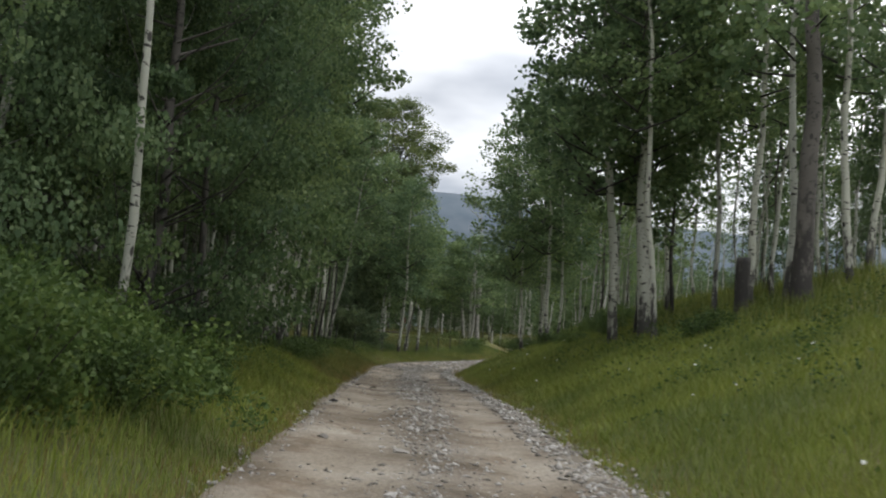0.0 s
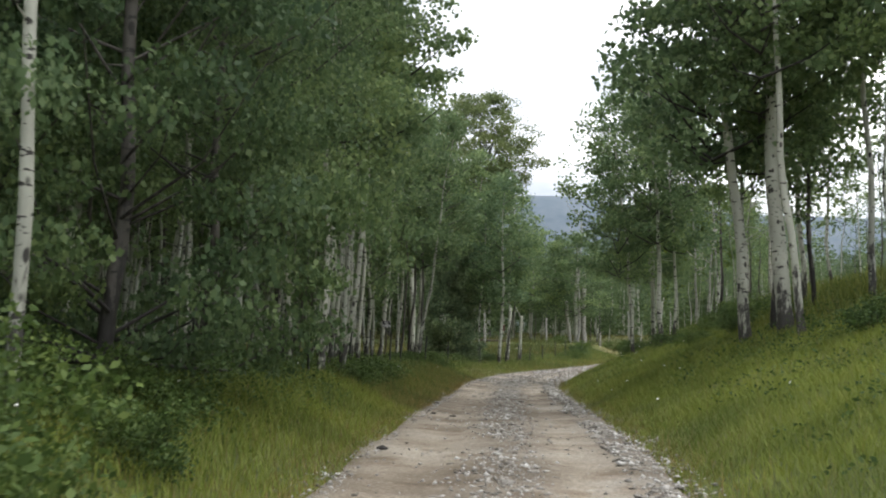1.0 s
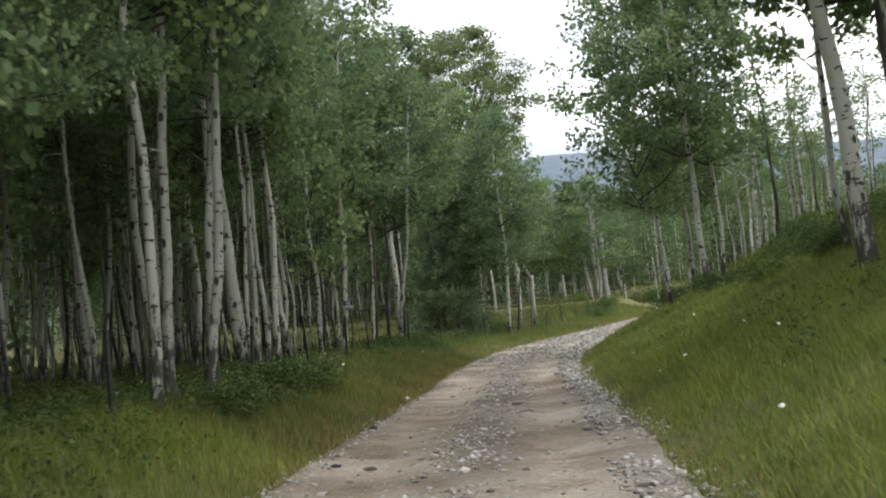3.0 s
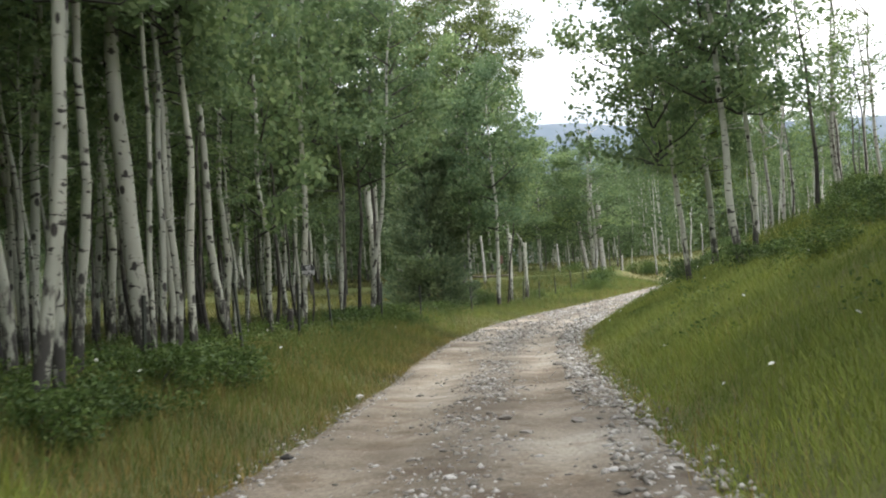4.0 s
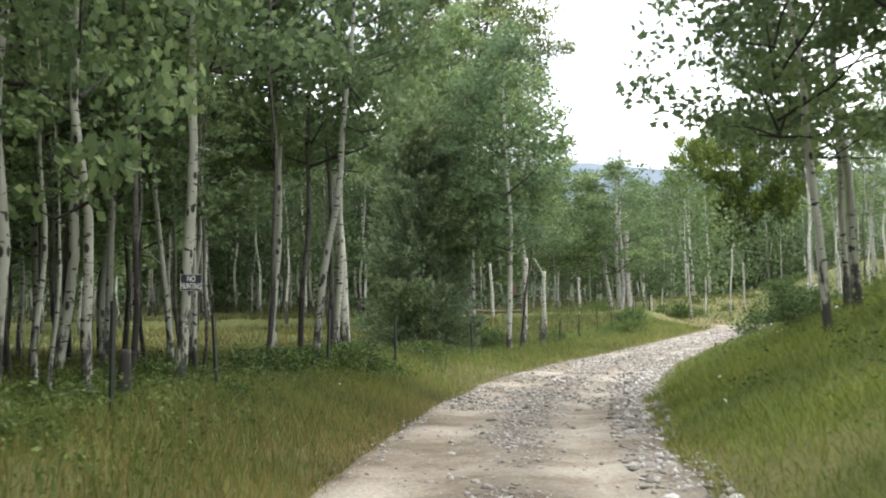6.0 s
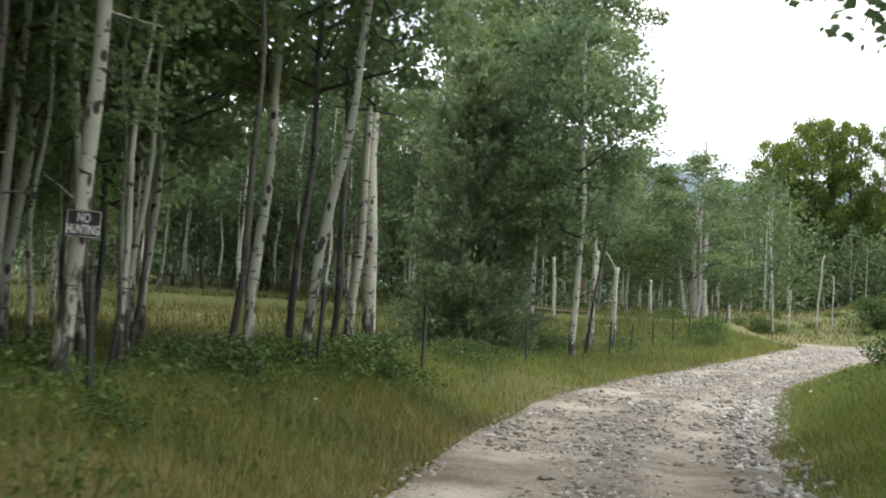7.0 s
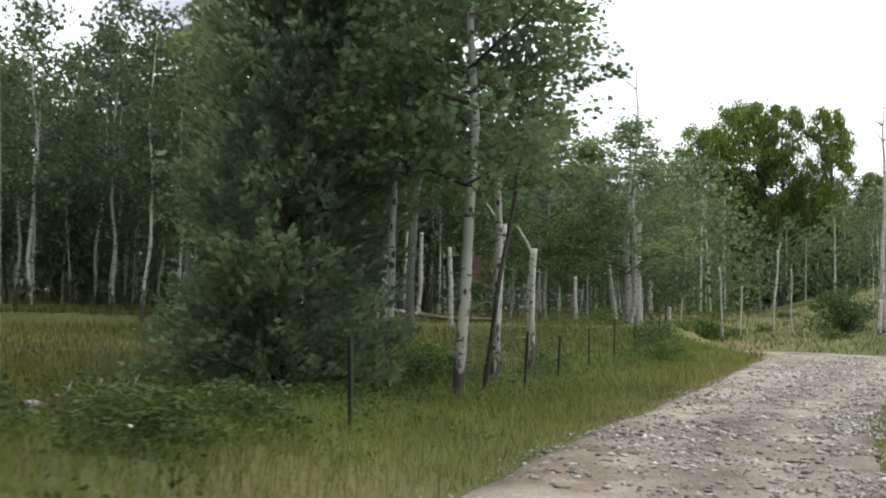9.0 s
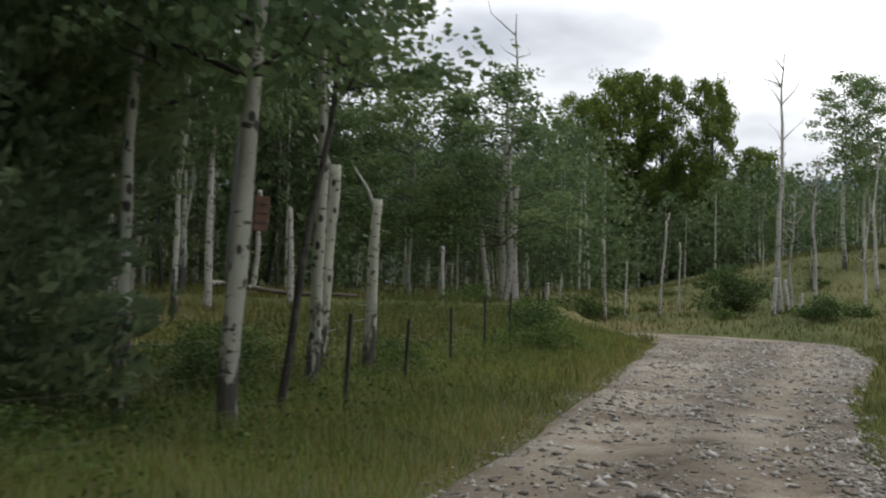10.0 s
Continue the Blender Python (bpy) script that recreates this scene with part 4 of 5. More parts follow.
def verge_places(rng, n, y0, y1, d0, d1, side, power=1.0):
    """Random places beside the road: d0..d1 metres from its edge."""
    s = rng.uniform(np.searchsorted(MID[:217, 1], y0), np.searchsorted(MID[:217, 1], y1), n) if y1 <= 94 else rng.uniform(0, len(MID) - 1, n)
    i = s.astype(int).clip(0, len(MID) - 2)
    fr = s - i
    c = MID[i] * (1 - fr)[:, None] + MID[i + 1] * fr[:, None]
    tg = TAN[i]
    d = d0 + (d1 - d0) * rng.uniform(0, 1, n) ** power
    a = side * (c[:, 3] + d)
    x, y = c[:, 0] + a * tg[:, 1], c[:, 1] - a * tg[:, 0]
    keep = waves(x * 0.8 + 3, y * 0.8) + rng.uniform(-0.9, 0.9, n) > -0.75
    return x[keep], y[keep], d[keep]


g = np.random.default_rng(4)
for y0, y1 in ((3, 26), (26, 52), (52, 93)):
    x, y, d = verge_places(g, 115000, y0, y1, -0.22, 4.5, 1, 1.25)
    grass_object(g, "grass", "soft green grass on the bank", x, y, 0.03 + 0.08 * np.clip(d, 0, 1), 0.09 + 0.17 * np.clip(d, 0, 1), 0.009, M_bank, 1.15, True)
    x, y, d = verge_places(g, 2200, y0, y1, -0.15, 5.0, 1, 1.6)
    grass_object(g, "grass", "dry seeding grass stalks on the bank", x, y, 0.15, 0.45, 0.005, M_dry, 0.7)
    x, y, d = verge_places(g, 56000, y0, y1, -0.2, 3.8, -1, 1.2)
    grass_object(g, "grass", "green verge grass along the track", x, y, 0.04 + 0.12 * np.clip(d, 0, 1), 0.11 + 0.26 * np.clip(d, 0, 1), 0.0095, M_grass if y0 == 26 else M_bank, 0.9, True)
    x, y, d = verge_places(g, 9000 if y0 < 20 else 26000 if y0 < 50 else 12000, y0, y1, -0.22, 2.6, -1, 1.5)
    grass_object(g, "grass", "dry reddish grass along the track's edge", x, y, 0.05 + 0.06 * np.clip(d, 0, 1), 0.16 + 0.22 * np.clip(d, 0, 1), 0.008, M_dry, 0.7)
    x, y, d = verge_places(g, 9000, y0, y1, -0.50, 0.45, -1, 0.8)
    grass_object(g, "grass", "sparse tan tufts creeping over the track's edge", x, y, 0.02, 0.13, 0.008, M_dry, 1.1)
    x, y, d = verge_places(g, 4500, y0, y1, -0.35, 0.4, 1, 0.8)
    grass_object(g, "grass", "sparse tan tufts creeping over the track's edge", x, y, 0.02, 0.13, 0.008, M_dry, 1.1)
    x, y, d = verge_places(g, 14000, y0, y1, 4.5, 13, 1, 1.2)
    grass_object(g, "grass", "grass over the top of the bank", x, y, 0.2, 0.5, 0.03, M_grass, 0.7)
    x, y, d = verge_places(g, 22000, y0, y1, 3.6, 14, -1, 1.3)
    grass_object(g, "grass", "undergrowth grass below the aspens", x, y, 0.15, 0.5, 0.025, M_meadow, 0.7)
for y0, y1, side, d1, count, label in ((3, 26, -1, 6.0, 60000, "leafy weeds in the verge"), (26, 52, -1, 7.0, 48000, "leafy weeds in the verge"), (52, 93, -1, 8.0, 40000, "leafy weeds below the fence"), (3, 30, 1, 6.0, 8000, "leafy weeds on the bank"), (30, 62, 1, 7.0, 10000, "leafy weeds on the bank")):
    nc = count // 26
    x, y, d = verge_places(g, nc, y0, y1, 0.9, d1, side, 0.8)
    k = g.integers(0, len(x), count)
    high = g.uniform(0.12, 0.5, len(x)) * np.clip(d / 2.0, 0.4, 1)
    spread = 0.16
    wx, wy = x[k] + g.normal(0, spread, count), y[k] + g.normal(0, spread, count)
    wz = land(wx, wy) + high[k] * g.uniform(0.1, 1.0, count)
    cards = leaf_cards(g, np.stack([wx, wy, wz], -1), 0.06, 0.4, 0.55, 0.4)
    tagged(new("weeds", quads_mesh("weeds", cards, M_shrub)), label, "weeds", kind="stuff")
x, y = g.uniform(-34, -11, 42000), g.uniform(12, 90, 42000)
grass_object(g, "grass", "forest-floor grass between the trunks", x, y, 0.15, 0.5, 0.04, M_meadow, 0.8)
x, y = g.uniform(-24, 38, 112000), g.uniform(72, 136, 112000)
a, zr, half, ys, near = road_frame(x, y)
k = (np.abs(a) > half + 0.1) & (waves(x * 0.5, y * 0.5) + g.uniform(-0.8, 0.8, len(x)) > -0.5)
grass_object(g, "grass", "meadow grass beyond the bend", x[k], y[k], 0.10, 0.34, 0.045, M_meadow, 0.9)
k2 = k & (waves(x * 0.33 + 2, y * 0.3) > -0.25)
grass_object(g, "grass", "straw-coloured grass in patches of the meadow", x[k2][::8], y[k2][::8], 0.12, 0.42, 0.016, M_dry, 0.7)

x, y, d = verge_places(g, 1100, 52, 84, 0.1, 2.6, -1)
grass_object(g, "grass", "tall straw-coloured grass beside the fence", x, y, 0.25, 0.6, 0.010, M_dry, 0.8)

# ---- meadow clumps, shrubs, stones ----
def shrub_mesh(seed, radius, height, n, size, material):
    r = np.random.default_rng(seed)
    cs = r.normal(size=(26, 3)) * np.array([radius * 0.45, radius * 0.45, 0]) + np.array([0, 0, 1]) * (height * r.uniform(0.15, 0.95, 26))[:, None]
    k = r.integers(0, 26, n)
    p = r.normal(size=(n, 3))
    p /= np.linalg.norm(p, axis=1, keepdims=True)
    pts = cs[k] + p * (r.uniform(0, 1, (n, 1)) ** 0.5) * np.array([0.32, 0.32, 0.24]) * (0.5 + radius * 0.5)
    pts[:, 2] = np.maximum(pts[:, 2], 0.02)
    stems = [tube([(0.1 * c[0], 0.1 * c[1], -0.1), 0.5 * c + r.normal(0, 0.03, 3), c], [0.010, 0.007, 0.003], 4, False) for c in cs[:14]]
    return quads_mesh("leafage", leaf_cards(r, pts, size, 0.4, 0.6), material), tube_mesh("woody_stem", stems, M_burnt)


SHRUB = [shrub_mesh(700 + k, 1.0, 0.95, 5200, 0.06, M_shrub) for k in range(3)] + [shrub_mesh(710 + k, 1.0, 0.8, 2600, 0.075, M_shrub) for k in range(2)] + [shrub_mesh(720 + k, 1.0, 0.85, 420, 0.18, M_shrub) for k in range(2)]


def plant_shrub(x, y, k, s, high=1.0, turn=0.0, label="leafy green shrub in the roadside grass"):
    ob = thing("shrub", x, y, land_at(x, y) - 0.03, label, "shrub", "shrubs along the verge", turn)
    for data, nm in zip(SHRUB[k], ("leafage", "woody_stem")):
        tagged(part(nm, data, ob), kind="stuff" if nm == "leafage" else "").matrix_basis = Matrix.Diagonal((s, s, s * high, 1))
    return ob


r9 = np.random.default_rng(12)
for x, y, k, s, hgh in ((-3.6, 8.4, 0, 1.15, 1.0), (-4.7, 9.8, 1, 1.2, 1.0), (-3.5, 10.4, 2, 1.0, 1.0), (-5.2, 8.0, 0, 1.3, 1.0), (-3.0, 7.3, 1, 1.0, 1.0), (-2.75, 9.0, 0, 0.85, 1.0), (-4.0, 6.6, 2, 1.1, 1.0), (-6.2, 9.6, 1, 1.4, 1.0), (-5.4, 11.4, 2, 1.2, 1.0), (-2.9, 12.4, 1, 0.6, 1.0), (-4.3, 12.6, 1, 0.9, 0.9), (-3.9, 15.0, 2, 0.8, 0.9),
                        (-6.5, 48.0, 3, 0.9, 0.8), (-5.9, 51.6, 4, 0.8, 0.7), (-6.6, 52.4, 3, 0.9, 0.8), (-7.9, 46.4, 4, 0.8, 0.8), (-6.6, 62.5, 3, 0.6, 0.7), (-7.6, 64.8, 4, 0.7, 0.8), (-6.2, 65.4, 3, 0.6, 0.8), (-8.9, 66.2, 4, 0.7, 0.8),
                        (-6.0, 71.8, 3, 0.9, 0.8), (-3.8, 77.2, 4, 0.8, 0.8), (-6.6, 76.5, 3, 1.0, 0.8), (-1.0, 81.5, 2, 0.9, 0.9), (-0.4, 88.0, 3, 1.1, 0.8), (-0.6, 94.0, 4, 1.2, 0.6), (3.0, 109.0, 4, 1.6, 0.7), (-2.4, 96.5, 4, 1.4, 0.7),
                        (2.6, 61.0, 3, 1.0, 0.9), (3.4, 58.8, 4, 1.1, 0.9), (3.4, 36.8, 3, 0.7, 0.7), (4.2, 35.2, 0, 0.75, 0.8), (4.6, 38.2, 1, 0.85, 0.8), (4.4, 40.4, 2, 0.7, 0.8), (5.2, 43.2, 0, 0.85, 0.8), (6.0, 46.4, 1, 0.8, 0.8), (5.6, 37.0, 2, 0.8, 0.8), (3.2, 40.6, 4, 0.7, 0.6), (6.4, 41.5, 4, 0.8, 0.7), (5.2, 33.0, 3, 0.8, 0.7),
                        (10.0, 111.0, 0, 1.9, 1.0), (12.5, 105.0, 4, 1.4, 0.9), (4.9, 22.5, 4, 0.9, 0.8), (-4.85, 30.5, 3, 0.8, 0.8), (-4.5, 28.6, 4, 0.7, 0.8), (-4.75, 32.0, 3, 0.8, 0.7), (-5.0, 33.1, 4, 0.7, 0.8), (-4.4, 27.2, 3, 0.7, 0.8), (-6.3, 58.3, 3, 0.8, 0.7), (-5.9, 60.2, 4, 0.9, 0.7), (-7.4, 57.0, 3, 0.9, 0.7), (-6.4, 50.6, 3, 0.8, 0.8), (3.0, 43.0, 3, 0.8, 0.7), (2.4, 52.6, 3, 0.8, 0.8)):
    plant_shrub(x, y, k, s, hgh, r9.uniform(0, 360), "yellow-green shrub on the grassy slope" if y > 103 else "leafy green shrub in the roadside grass")
for y in np.arange(17, 56, 0.9):
    x = -4.9 - 0.03 * (y - 17) - r9.uniform(0, 3.2)
    plant_shrub(x, y + r9.uniform(-0.6, 0.6), 3 + int(r9.integers(2)), r9.uniform(0.35, 0.7), r9.uniform(0.6, 1.0), r9.uniform(0, 360), "low leafy undergrowth at the wood's edge")

for k in range(30):
    x, y = r9.uniform(3, 34), r9.uniform(104, 132)
    if abs(float(road_frame([x], [y])[0][0])) > 4.5:
        plant_shrub(x, y, 5 + int(r9.integers(2)), r9.uniform(0.3, 0.95), r9.uniform(0.5, 0.9), r9.uniform(0, 360), "scrubby bush on the dry grassy slope")

# white flower heads on the bank and below the fence
def wildflower_meshes():
    stem = tube_mesh("stalk", [tube([(0, 0, -0.05), (0.01, 0.0, 0.2), (0.03, 0.01, 0.42)], [0.004, 0.0035, 0.003], 5)], M_grass)
    v, f = [(0, 0, 0.012)], []
    for k in range(16):
        q, rr = k * math.pi / 8, 0.034 if k % 2 == 0 else 0.019
        v.append((rr * math.cos(q), rr * math.sin(q), -0.006 if k % 2 == 0 else 0.004))
    v.append((0, 0, -0.012))
    for k in range(16):
        f += [(0, 1 + k, 1 + (k + 1) % 16), (17, 1 + (k + 1) % 16, 1 + k)]
    head = bpy.data.meshes.new("flower_head")
    head.from_pydata(v, [], f)
    head.materials.append(M_petal)
    return stem, head


FLOWER = wildflower_meshes()
r10 = np.random.default_rng(66)
for k in range(46):
    yy, side = r10.uniform(6, 60), 1 if k % 4 else -1
    xx, yy2, dd = verge_places(r10, 6, yy, yy + 1.5, 0.5, 3.4, side)
    if len(xx) == 0:
        continue
    ob = thing("wildflower", xx[0], yy2[0], land_at(xx[0], yy2[0]), "small white wildflower in the grassy verge", "flower", "white wildflowers", r10.uniform(0, 360), r10.uniform(0.6, 0.95))
    part("stalk", FLOWER[0], ob)
    part("flower_head", FLOWER[1], ob).matrix_basis = pose(0.03, 0.01, 0.425, r10.uniform(10, 60), r10.uniform(-20, 20), 0)

# broken snags and the burnt stump
SNAGS = [(-4.87, 75.0, 0.24, 3.4, 0.06), (-4.05, 75.4, 0.22, 2.9, 0.0), (-0.45, 108.0, 0.5, 6.0, 0.0), (-1.6, 106.0, 0.35, 4.5, -0.08), (-7.6, 90.0, 0.2, 3.0, 0.0), (-9.3, 93.0, 0.2, 3.4, 0.03), (3.5, 107, 0.14, 3.6, -0.05), (6.2, 109, 0.13, 4.4, 0.04), (4.6, 108.5, 0.11, 2.6, 0.02), (7.3, 110, 0.10, 3.4, -0.04), (11.0, 107.6, 0.22, 1.7, 0.05), (11.8, 108.4, 0.24, 1.5, -0.05), (12.1, 107.7, 0.2, 1.0, 0.1), (-9.6, 88, 0.22, 5.0, 0.02), (-12.5, 89, 0.3, 6.5, 0.0), (-3.4, 99, 0.2, 2.6, 0.0), (1.0, 107, 0.2, 1.6, 0.0), (-1.9, 99.6, 0.2, 1.2, 0.0)]
for i, (x, y, dia, h, ln) in enumerate(SNAGS):
    r = np.random.default_rng(900 + i)
    ob = thing("dead_snag", x, y, land_at(x, y), "pale dead aspen trunk broken off at the top", "dead tree", "broken snags")
    me, tip = trunk_mesh(r, h, dia, (ln, 0), 0.05, M_snag if i > 1 else M_bark, top=0.7, stubs=4)
    part("trunk", me, ob)
    if i not in (0, 1, 7, 13):
        continue
    a, q = tip[-2], 2.8 if i < 2 else r.uniform(0, 6.28)
    part("branch", tube_mesh("branch", [tube([a, a + np.array([0.18 * math.cos(q), 0, 0.4]), a + np.array([0.42 * math.cos(q), 0.1, 0.75])], [0.045, 0.03, 0.012], 6)], M_snag), ob)
stump = thing("burnt_stump", 6.1, 25.0, land_at(6.1, 25.0), "charred dark tree stump standing in tall grass", "stump")
part("trunk", trunk_mesh(np.random.default_rng(33), 1.35, 0.36, (0, 0), 0.02, M_burnt, top=0.85, stubs=0)[0], stump)


old_stump = thing("tree_stump", -6.7, 42.5, land_at(-6.7, 42.5), "short dark broken stump in the undergrowth", "stump")
part("trunk", trunk_mesh(np.random.default_rng(34), 0.68, 0.21, (0.05, 0), 0.02, M_burnt, top=0.55, stubs=2)[0], old_stump)


def dead_tree(x, y, dia, h, seed):
    r = np.random.default_rng(seed)
    ob = thing("dead_tree", x, y, land_at(x, y), "bare dead tree with grey broken twigs", "dead tree", "bare dead trees")
    me, tip = trunk_mesh(r, h, dia, (0.01, 0), 0.08, M_snag, top=0.15, stubs=0)
    part("trunk", me, ob)
    for k in range(11):
        j = int(r.integers(6, 15))
        q, l = r.uniform(0, 6.28), r.uniform(0.25, 0.9) * h / 9
        a = tip[j]
        b = a + l * np.array([math.cos(q), math.sin(q), r.uniform(0.3, 1.0)])
        twig = b + 0.5 * l * np.array([math.cos(q + 0.8), math.sin(q + 0.8), 0.9])
        part("branch", tube_mesh("branch", [tube([a, (a + b) / 2 + r.normal(0, 0.04, 3), b, twig], [0.035, 0.024, 0.014, 0.005], 5, False)], M_snag), ob)


for i, (x, y, dia, h) in enumerate(((11.4, 108.3, 0.3, 11.8), (-1.0, 103.0, 0.30, 13.0), (13.5, 110, 0.22, 7.0), (17, 112, 0.22, 7.5), (14.8, 107, 0.16, 5.0), (20, 114, 0.18, 6.0), (12.0, 108.5, 0.16, 5.5), (7.0, 54.0, 0.14, 7.5), (8.4, 57.5, 0.14, 8.0), (5.4, 55.0, 0.13, 6.5), (4.6, 52.5, 0.13, 7.0), (6.2, 50.5, 0.14, 7.5), (7.6, 52.0, 0.12, 6.5), (-9.8, 74.0, 0.2, 13.5))):
    dead_tree(x, y, dia, h, 950 + i)
plant_tree(-1.1, 103.5, 0.40, 10.6, 3.6, ("dense", 1), 960, (0, 0), "pale", 1.75, "aspens of the wood")
plant_tree(17.6, 118.6, 0.26, 10.5, 4.6, ("near", 1), 963, (0, 0), "pale", 1.25, "aspens of the wood")
plant_tree(18.9, 119.4, 0.22, 10.0, 4.4, ("near", 0), 964, (0.02, 0), "pale", 1.2, "aspens of the wood")
plant_tree(-4.9, 104.5, 0.24, 10.4, 3.4, ("dense", 0), 961, (0, 0), "pale", 1.7, "aspens of the wood")
plant_tree(-8.4, 102.8, 0.22, 10.0, 3.0, ("dense", 1), 962, (0, 0), "pale", 1.6, "aspens of the wood")


def fallen_log(x0, y0, x1, y1, dia, lift, material, seed, label):
    r = np.random.default_rng(seed)
    a, b = np.array([x0, y0, land_at(x0, y0) + lift]), np.array([x1, y1, land_at(x1, y1) + lift])
    ob = thing("fallen_log", *((a + b) / 2), label, "log", "fallen logs")
    t = np.linspace(0, 1, 9)
    pts = (a - b)[None] * (0.5 - t)[:, None] + np.stack([0 * t, 0.06 * np.sin(t * 5), 0.05 * np.sin(t * 7 + 1)], -1)
    part("trunk", tube_mesh("trunk", [tube(pts, dia / 2 * (1 - 0.5 * t), 8)], material), ob)
    for k in (3, 5, 6):
        q = pts[k] + np.array([0.1, 0.05, 0.35 * r.uniform(0.4, 1.0)])
        part("branch", tube_mesh("branch", [tube([pts[k], q], [0.02, 0.006], 5)], material), ob)


fallen_log(-10.2, 91.0, -5.8, 91.4, 0.18, 0.32, M_snag, 1, "pale weathered log lying across the clearing")
fallen_log(-9.0, 56.6, -6.9, 56.2, 0.09, 0.12, M_snag, 2, "grey fallen branch lying in the grass")
fallen_log(-9.15, 63.1, -8.65, 65.1, 0.07, 0.14, M_snag, 3, "grey fallen branch lying in the grass")
fallen_log(-8.2, 60.5, -7.6, 61.3, 0.12, 0.14, M_snag, 4, "short grey log lying in the meadow grass")


def ico():
    bm = bmesh.new()
    bmesh.ops.create_icosphere(bm, subdivisions=1, radius=1.0)
    v = np.array([q.co[:] for q in bm.verts])
    f = np.array([[w.index for w in q.verts] for q in bm.faces])
    bm.free()
    return v, f


ICO_V, ICO_F = ico()
OCT_V = np.array([(1, 0, 0), (0, 1, 0), (-1, 0, 0), (0, -1, 0), (0, 0, 1), (0, 0, -1)], float)
OCT_F = np.array([(0, 1, 4), (1, 2, 4), (2, 3, 4), (3, 0, 4), (1, 0, 5), (2, 1, 5), (3, 2, 5), (0, 3, 5)])


def stone_field(rng, n, s0, s1, u_of, size_of, name, label, parent):
    """Loose stones on the road joined into one piece."""
    st = rng.uniform(s0, s1, n)
    i = st.astype(int).clip(0, len(MID) - 2)
    fr = (st - i)[:, None]
    c = MID[i] * (1 - fr) + MID[i + 1] * fr
    u = u_of(rng, n)
    a = u * c[:, 3]
    x, y = c[:, 0] + a * TAN[i][:, 1], c[:, 1] - a * TAN[i][:, 0]
    size = size_of(rng, n)
    z = c[:, 2] + road_height(0, u) + 0.0025 * waves(x * 3.7 + 1.3 * np.sin(y), y * 3.1 + np.sin(x * 2)) + 0.12 * size
    z = np.where(np.abs(u) > 1.02, land(x, y) + 0.2 * size, z)
    keep = rng.uniform(-0.7, 0.7, n) + 1.3 * waves(x * 1.1 + 7, y * 0.9) > -0.3
    x, y, z, size = x[keep], y[keep], z[keep], size[keep]
    n = len(x)
    q = rng.uniform(0, 6.28, n)
    jit = rng.uniform(0.6, 1.3, (n, 6, 1))
    shape = (OCT_V[None] + rng.normal(0, 0.22, (n, 6, 3))) * jit * (size[:, None, None] * np.stack([rng.uniform(0.8, 1.4, n), rng.uniform(0.6, 1.0, n), rng.uniform(0.35, 0.7, n)], -1)[:, None, :])
    cs, sn = np.cos(q)[:, None], np.sin(q)[:, None]
    vx = shape[:, :, 0] * cs - shape[:, :, 1] * sn + x[:, None]
    vy = shape[:, :, 0] * sn + shape[:, :, 1] * cs + y[:, None]
    vz = shape[:, :, 2] + z[:, None]
    v = np.stack([vx, vy, vz], -1).reshape(-1, 3)
    f = (OCT_F[None] + (np.arange(n) * 6)[:, None, None]).reshape(-1, 3)
    me = bpy.data.meshes.new(name)
    me.vertices.add(len(v))
    me.vertices.foreach_set("co", np.ascontiguousarray(v, np.float32).ravel())
    me.loops.add(f.size)
    me.loops.foreach_set("vertex_index", f.astype(np.int32).ravel())
    me.polygons.add(len(f))
    me.polygons.foreach_set("loop_start", np.arange(0, f.size, 3, dtype=np.int32))
    me.materials.append(M_stone)
    me.update(calc_edges=True)
    ob = new(name, me)
    ob.parent = parent
    tagged(ob, label, kind="stuff")


gs = np.random.default_rng(21)
stone_field(gs, 15000, 20, 205, lambda r, n: 0.66 + 0.48 * r.uniform(0, 1, n) ** 0.8, lambda r, n: 0.010 + 0.050 * r.uniform(0, 1, n) ** 2.6, "rubble", "loose grey rubble along the road's edge", road)
stone_field(gs, 11000, 20, 205, lambda r, n: r.normal(-0.05, 0.22, n).clip(-0.9, 0.9), lambda r, n: 0.008 + 0.036 * r.uniform(0, 1, n) ** 3, "rubble", "loose stones on the road's crown", road)
stone_field(gs, 9000, 20, 205, lambda r, n: r.uniform(-1.08, 1.0, n), lambda r, n: 0.006 + 0.024 * r.uniform(0, 1, n) ** 3, "rubble", "scattered small stones", road)

stone_field(gs, 7000, 24, 130, lambda r, n: np.where(r.uniform(0, 1, n) < 0.6, r.normal(-0.02, 0.12, n), 0.72 + 0.38 * r.uniform(0, 1, n)), lambda r, n: 0.010 + 0.040 * r.uniform(0, 1, n) ** 2.8, "rubble", "angular grey stones loose in the track", road)
stone_field(gs, 13000, 125, 222, lambda r, n: r.uniform(-0.85, 1.05, n), lambda r, n: 0.014 + 0.058 * r.uniform(0, 1, n) ** 2.6, "rubble", "stony surface before the bend", road)

stone_field(gs, 1500, 121, 146, lambda r, n: 0.74 + 0.42 * r.uniform(0, 1, n), lambda r, n: 0.018 + 0.075 * r.uniform(0, 1, n) ** 2.2, "rubble", "heaped coarse grey rubble beside the track", road)
stone_field(gs, 9000, 20, 215, lambda r, n: -0.84 - 0.30 * r.uniform(0, 1, n) ** 1.3, lambda r, n: 0.007 + 0.034 * r.uniform(0, 1, n) ** 3, "rubble", "gravel spilling into the verge", road)

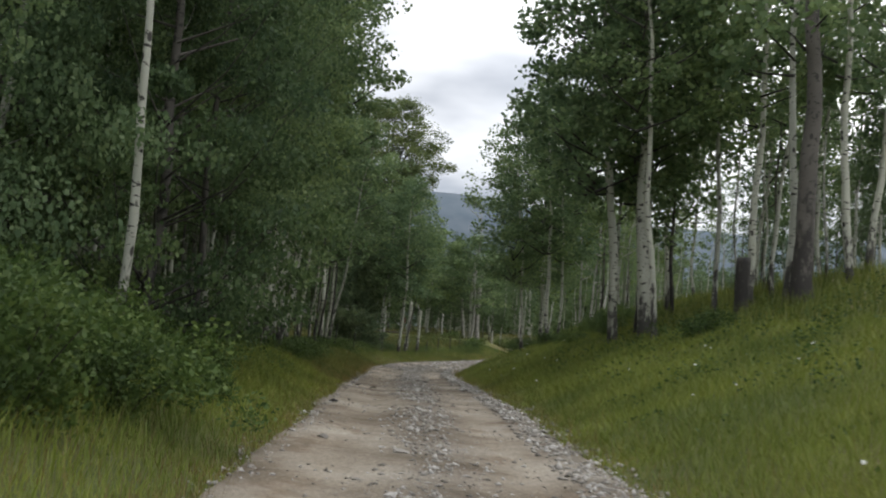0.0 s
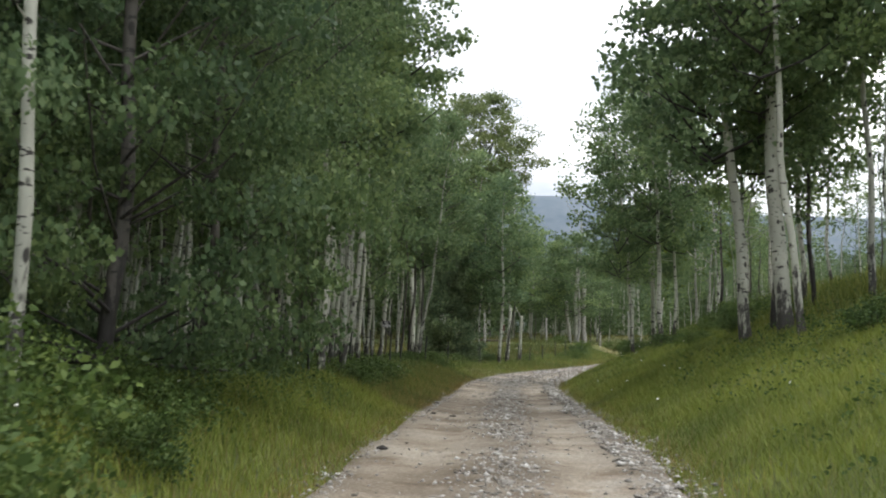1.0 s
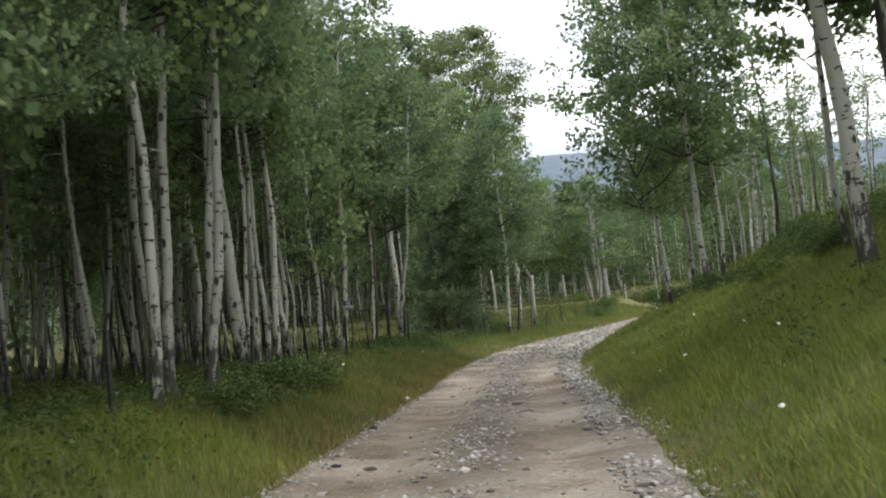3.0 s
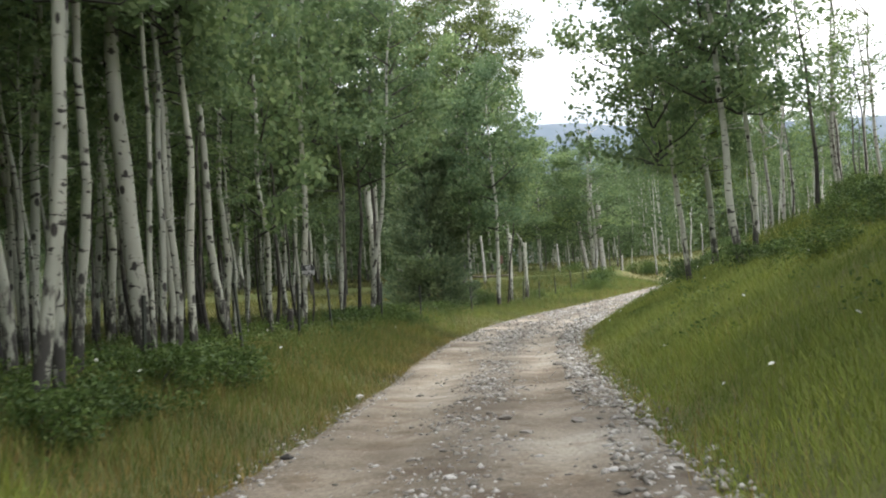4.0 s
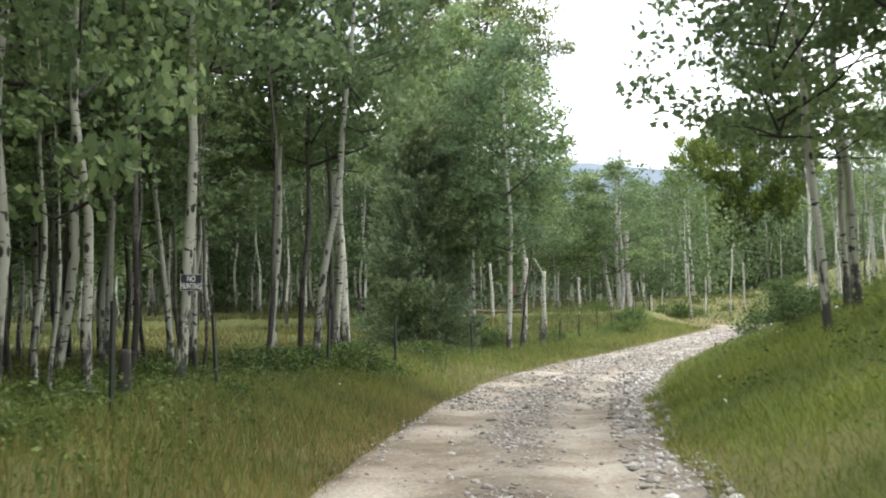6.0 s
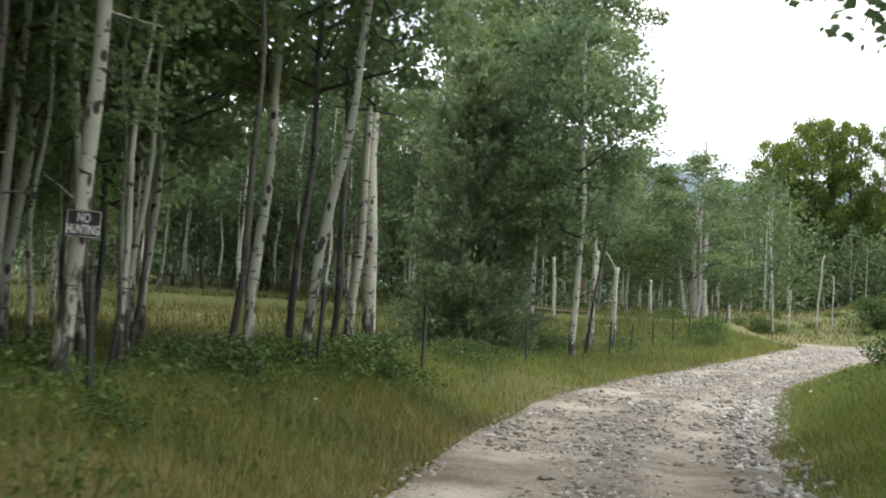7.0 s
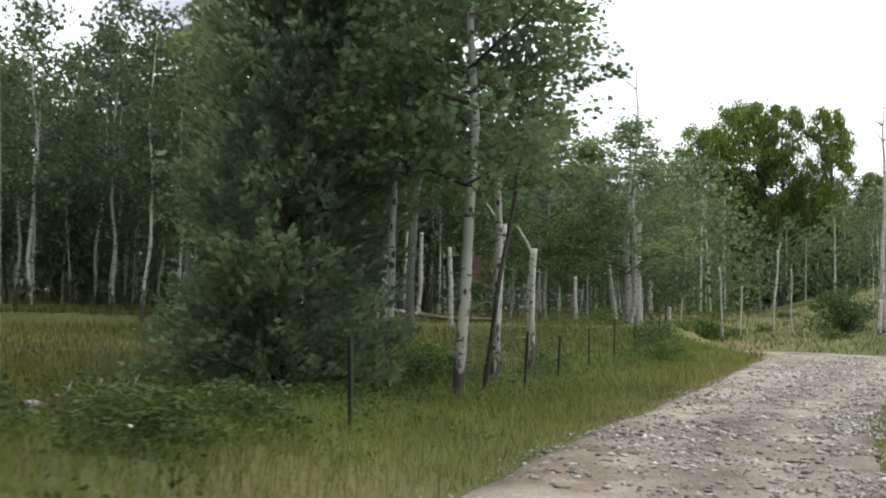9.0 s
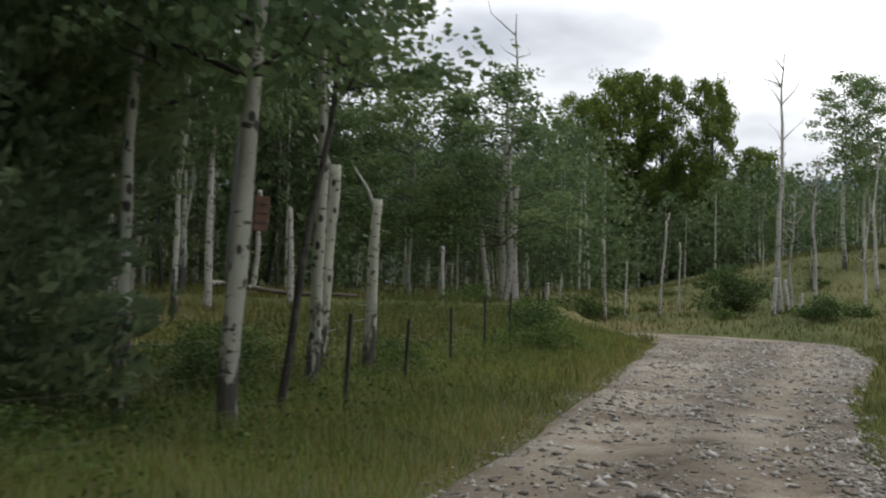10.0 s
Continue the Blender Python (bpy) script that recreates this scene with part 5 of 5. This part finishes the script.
# the larger stones, one by one
stone_meshes = []
for k in range(6):
    r = np.random.default_rng(40 + k)
    v = ICO_V * r.uniform(0.5, 1.25, (12, 1)) * np.array([1.3, 0.9, 0.45])
    me = bpy.data.meshes.new("stone")
    me.from_pydata([tuple(q) for q in v], [], [tuple(int(w) for w in q) for q in ICO_F])
    me.materials.append(M_stone)
    stone_meshes.append(me)
for k in range(280):
    s = gs.uniform(30, 215)
    i = int(s)
    c, tg = MID[i], TAN[i]
    u = gs.uniform(0.6, 1.1) if gs.uniform() < 0.5 else gs.normal(0.0, 0.45)
    u = float(np.clip(u, -1.05, 1.12))
    x, y = c[0] + u * c[3] * tg[1], c[1] - u * c[3] * tg[0]
    size = 0.03 + 0.06 * gs.uniform() ** 2.6
    z = c[2] + float(road_height(0, np.array(u))) if abs(u) < 1 else land_at(x, y) + 0.02
    st = part("stone", stone_meshes[int(gs.integers(6))], road)
    st.matrix_basis = pose(x, y, z + 0.15 * size, gs.uniform(-12, 12), gs.uniform(-12, 12), gs.uniform(0, 360)) @ Matrix.Scale(size, 4)

# ---- signs nailed to the trunks ----
def bevel_box(name, sx, sy, sz, material, bevel=0.004):
    bm = bmesh.new()
    bmesh.ops.create_cube(bm, size=1.0)
    bmesh.ops.scale(bm, vec=(sx, sy, sz), verts=bm.verts)
    bmesh.ops.bevel(bm, geom=bm.edges[:], offset=bevel, segments=2, affect="EDGES")
    me = bpy.data.meshes.new(name)
    bm.to_mesh(me)
    bm.free()
    me.materials.append(material)
    return me


def word_mesh(text, size, material):
    cu = bpy.data.curves.new("word", "FONT")
    cu.body, cu.size, cu.align_x, cu.align_y, cu.extrude, cu.offset = text, size, "CENTER", "CENTER", 0.0006, 0.0028
    tmp = bpy.data.objects.new("word", cu)
    scene.collection.objects.link(tmp)
    me = bpy.data.meshes.new_from_object(tmp.evaluated_get(bpy.context.evaluated_depsgraph_get()))
    bpy.data.objects.remove(tmp)
    me.materials.clear()
    me.materials.append(material)
    return me


sign = thing("warning_sign", -7.02, 45.44, land_at(-7.25, 45.6) + 1.45, "black NO HUNTING sign with white letters on an aspen", "sign")
sign.matrix_basis = pose(-6.985, 45.40, 2.555, 0, 2, 14) @ Matrix.Diagonal((0.84, 1, 0.9, 1))
panel = part("panel", bevel_box("panel", 0.36, 0.012, 0.27, M_black), sign)
for sx, sz, w, h in ((0, 0.126, 0.35, 0.006), (0, -0.126, 0.35, 0.006), (-0.172, 0, 0.006, 0.246), (0.172, 0, 0.006, 0.246)):
    part("border", bevel_box("border", w, 0.003, h, M_white, 0.0008), panel).matrix_basis = pose(sx, -0.0075, sz)
part("word", word_mesh("NO", 0.125, M_white), panel, "white lettering NO").matrix_basis = pose(0.0, -0.0085, 0.055, 90) @ Matrix.Diagonal((0.7, 1, 1, 1))
part("word", word_mesh("HUNTING", 0.128, M_white), panel, "white lettering HUNTING").matrix_basis = pose(0, -0.0085, -0.06, 90) @ Matrix.Diagonal((0.585, 1, 1, 1))

board = thing("nailed_board", -4.42, 67.55, 3.0, "weathered reddish board nailed upright to an aspen", "board")
board.matrix_basis = pose(-4.46, 67.58, 3.05, 0, 2, 25)
part("plank", bevel_box("plank", 0.15, 0.03, 0.34, M_board), board)
for zz in (-0.09, 0.0, 0.09):
    part("batten", bevel_box("batten", 0.11, 0.01, 0.012, M_black, 0.002), board).matrix_basis = pose(0, -0.02, zz)

# two dark clods at the road's left edge
for x, y, size in ((-1.86, 17.24, 0.07), (-2.75, 28.4, 0.06), (-2.3, 24.6, 0.05)):
    clod = thing("earth_clod", x, y, float(np.interp(y, ROAD[:, 0], ROAD[:, 3])) + 0.02, "dark clod of earth lying at the track's edge", "clod", "clods on the track")
    v = ICO_V * np.random.default_rng(int(y)).uniform(0.7, 1.2, (12, 1)) * np.array([1.3, 0.9, 0.7]) * size
    me = bpy.data.meshes.new("lump")
    me.from_pydata([tuple(q) for q in v], [], [tuple(int(w) for w in q) for q in ICO_F])
    me.materials.append(M_burnt)
    part("lump", me, clod)
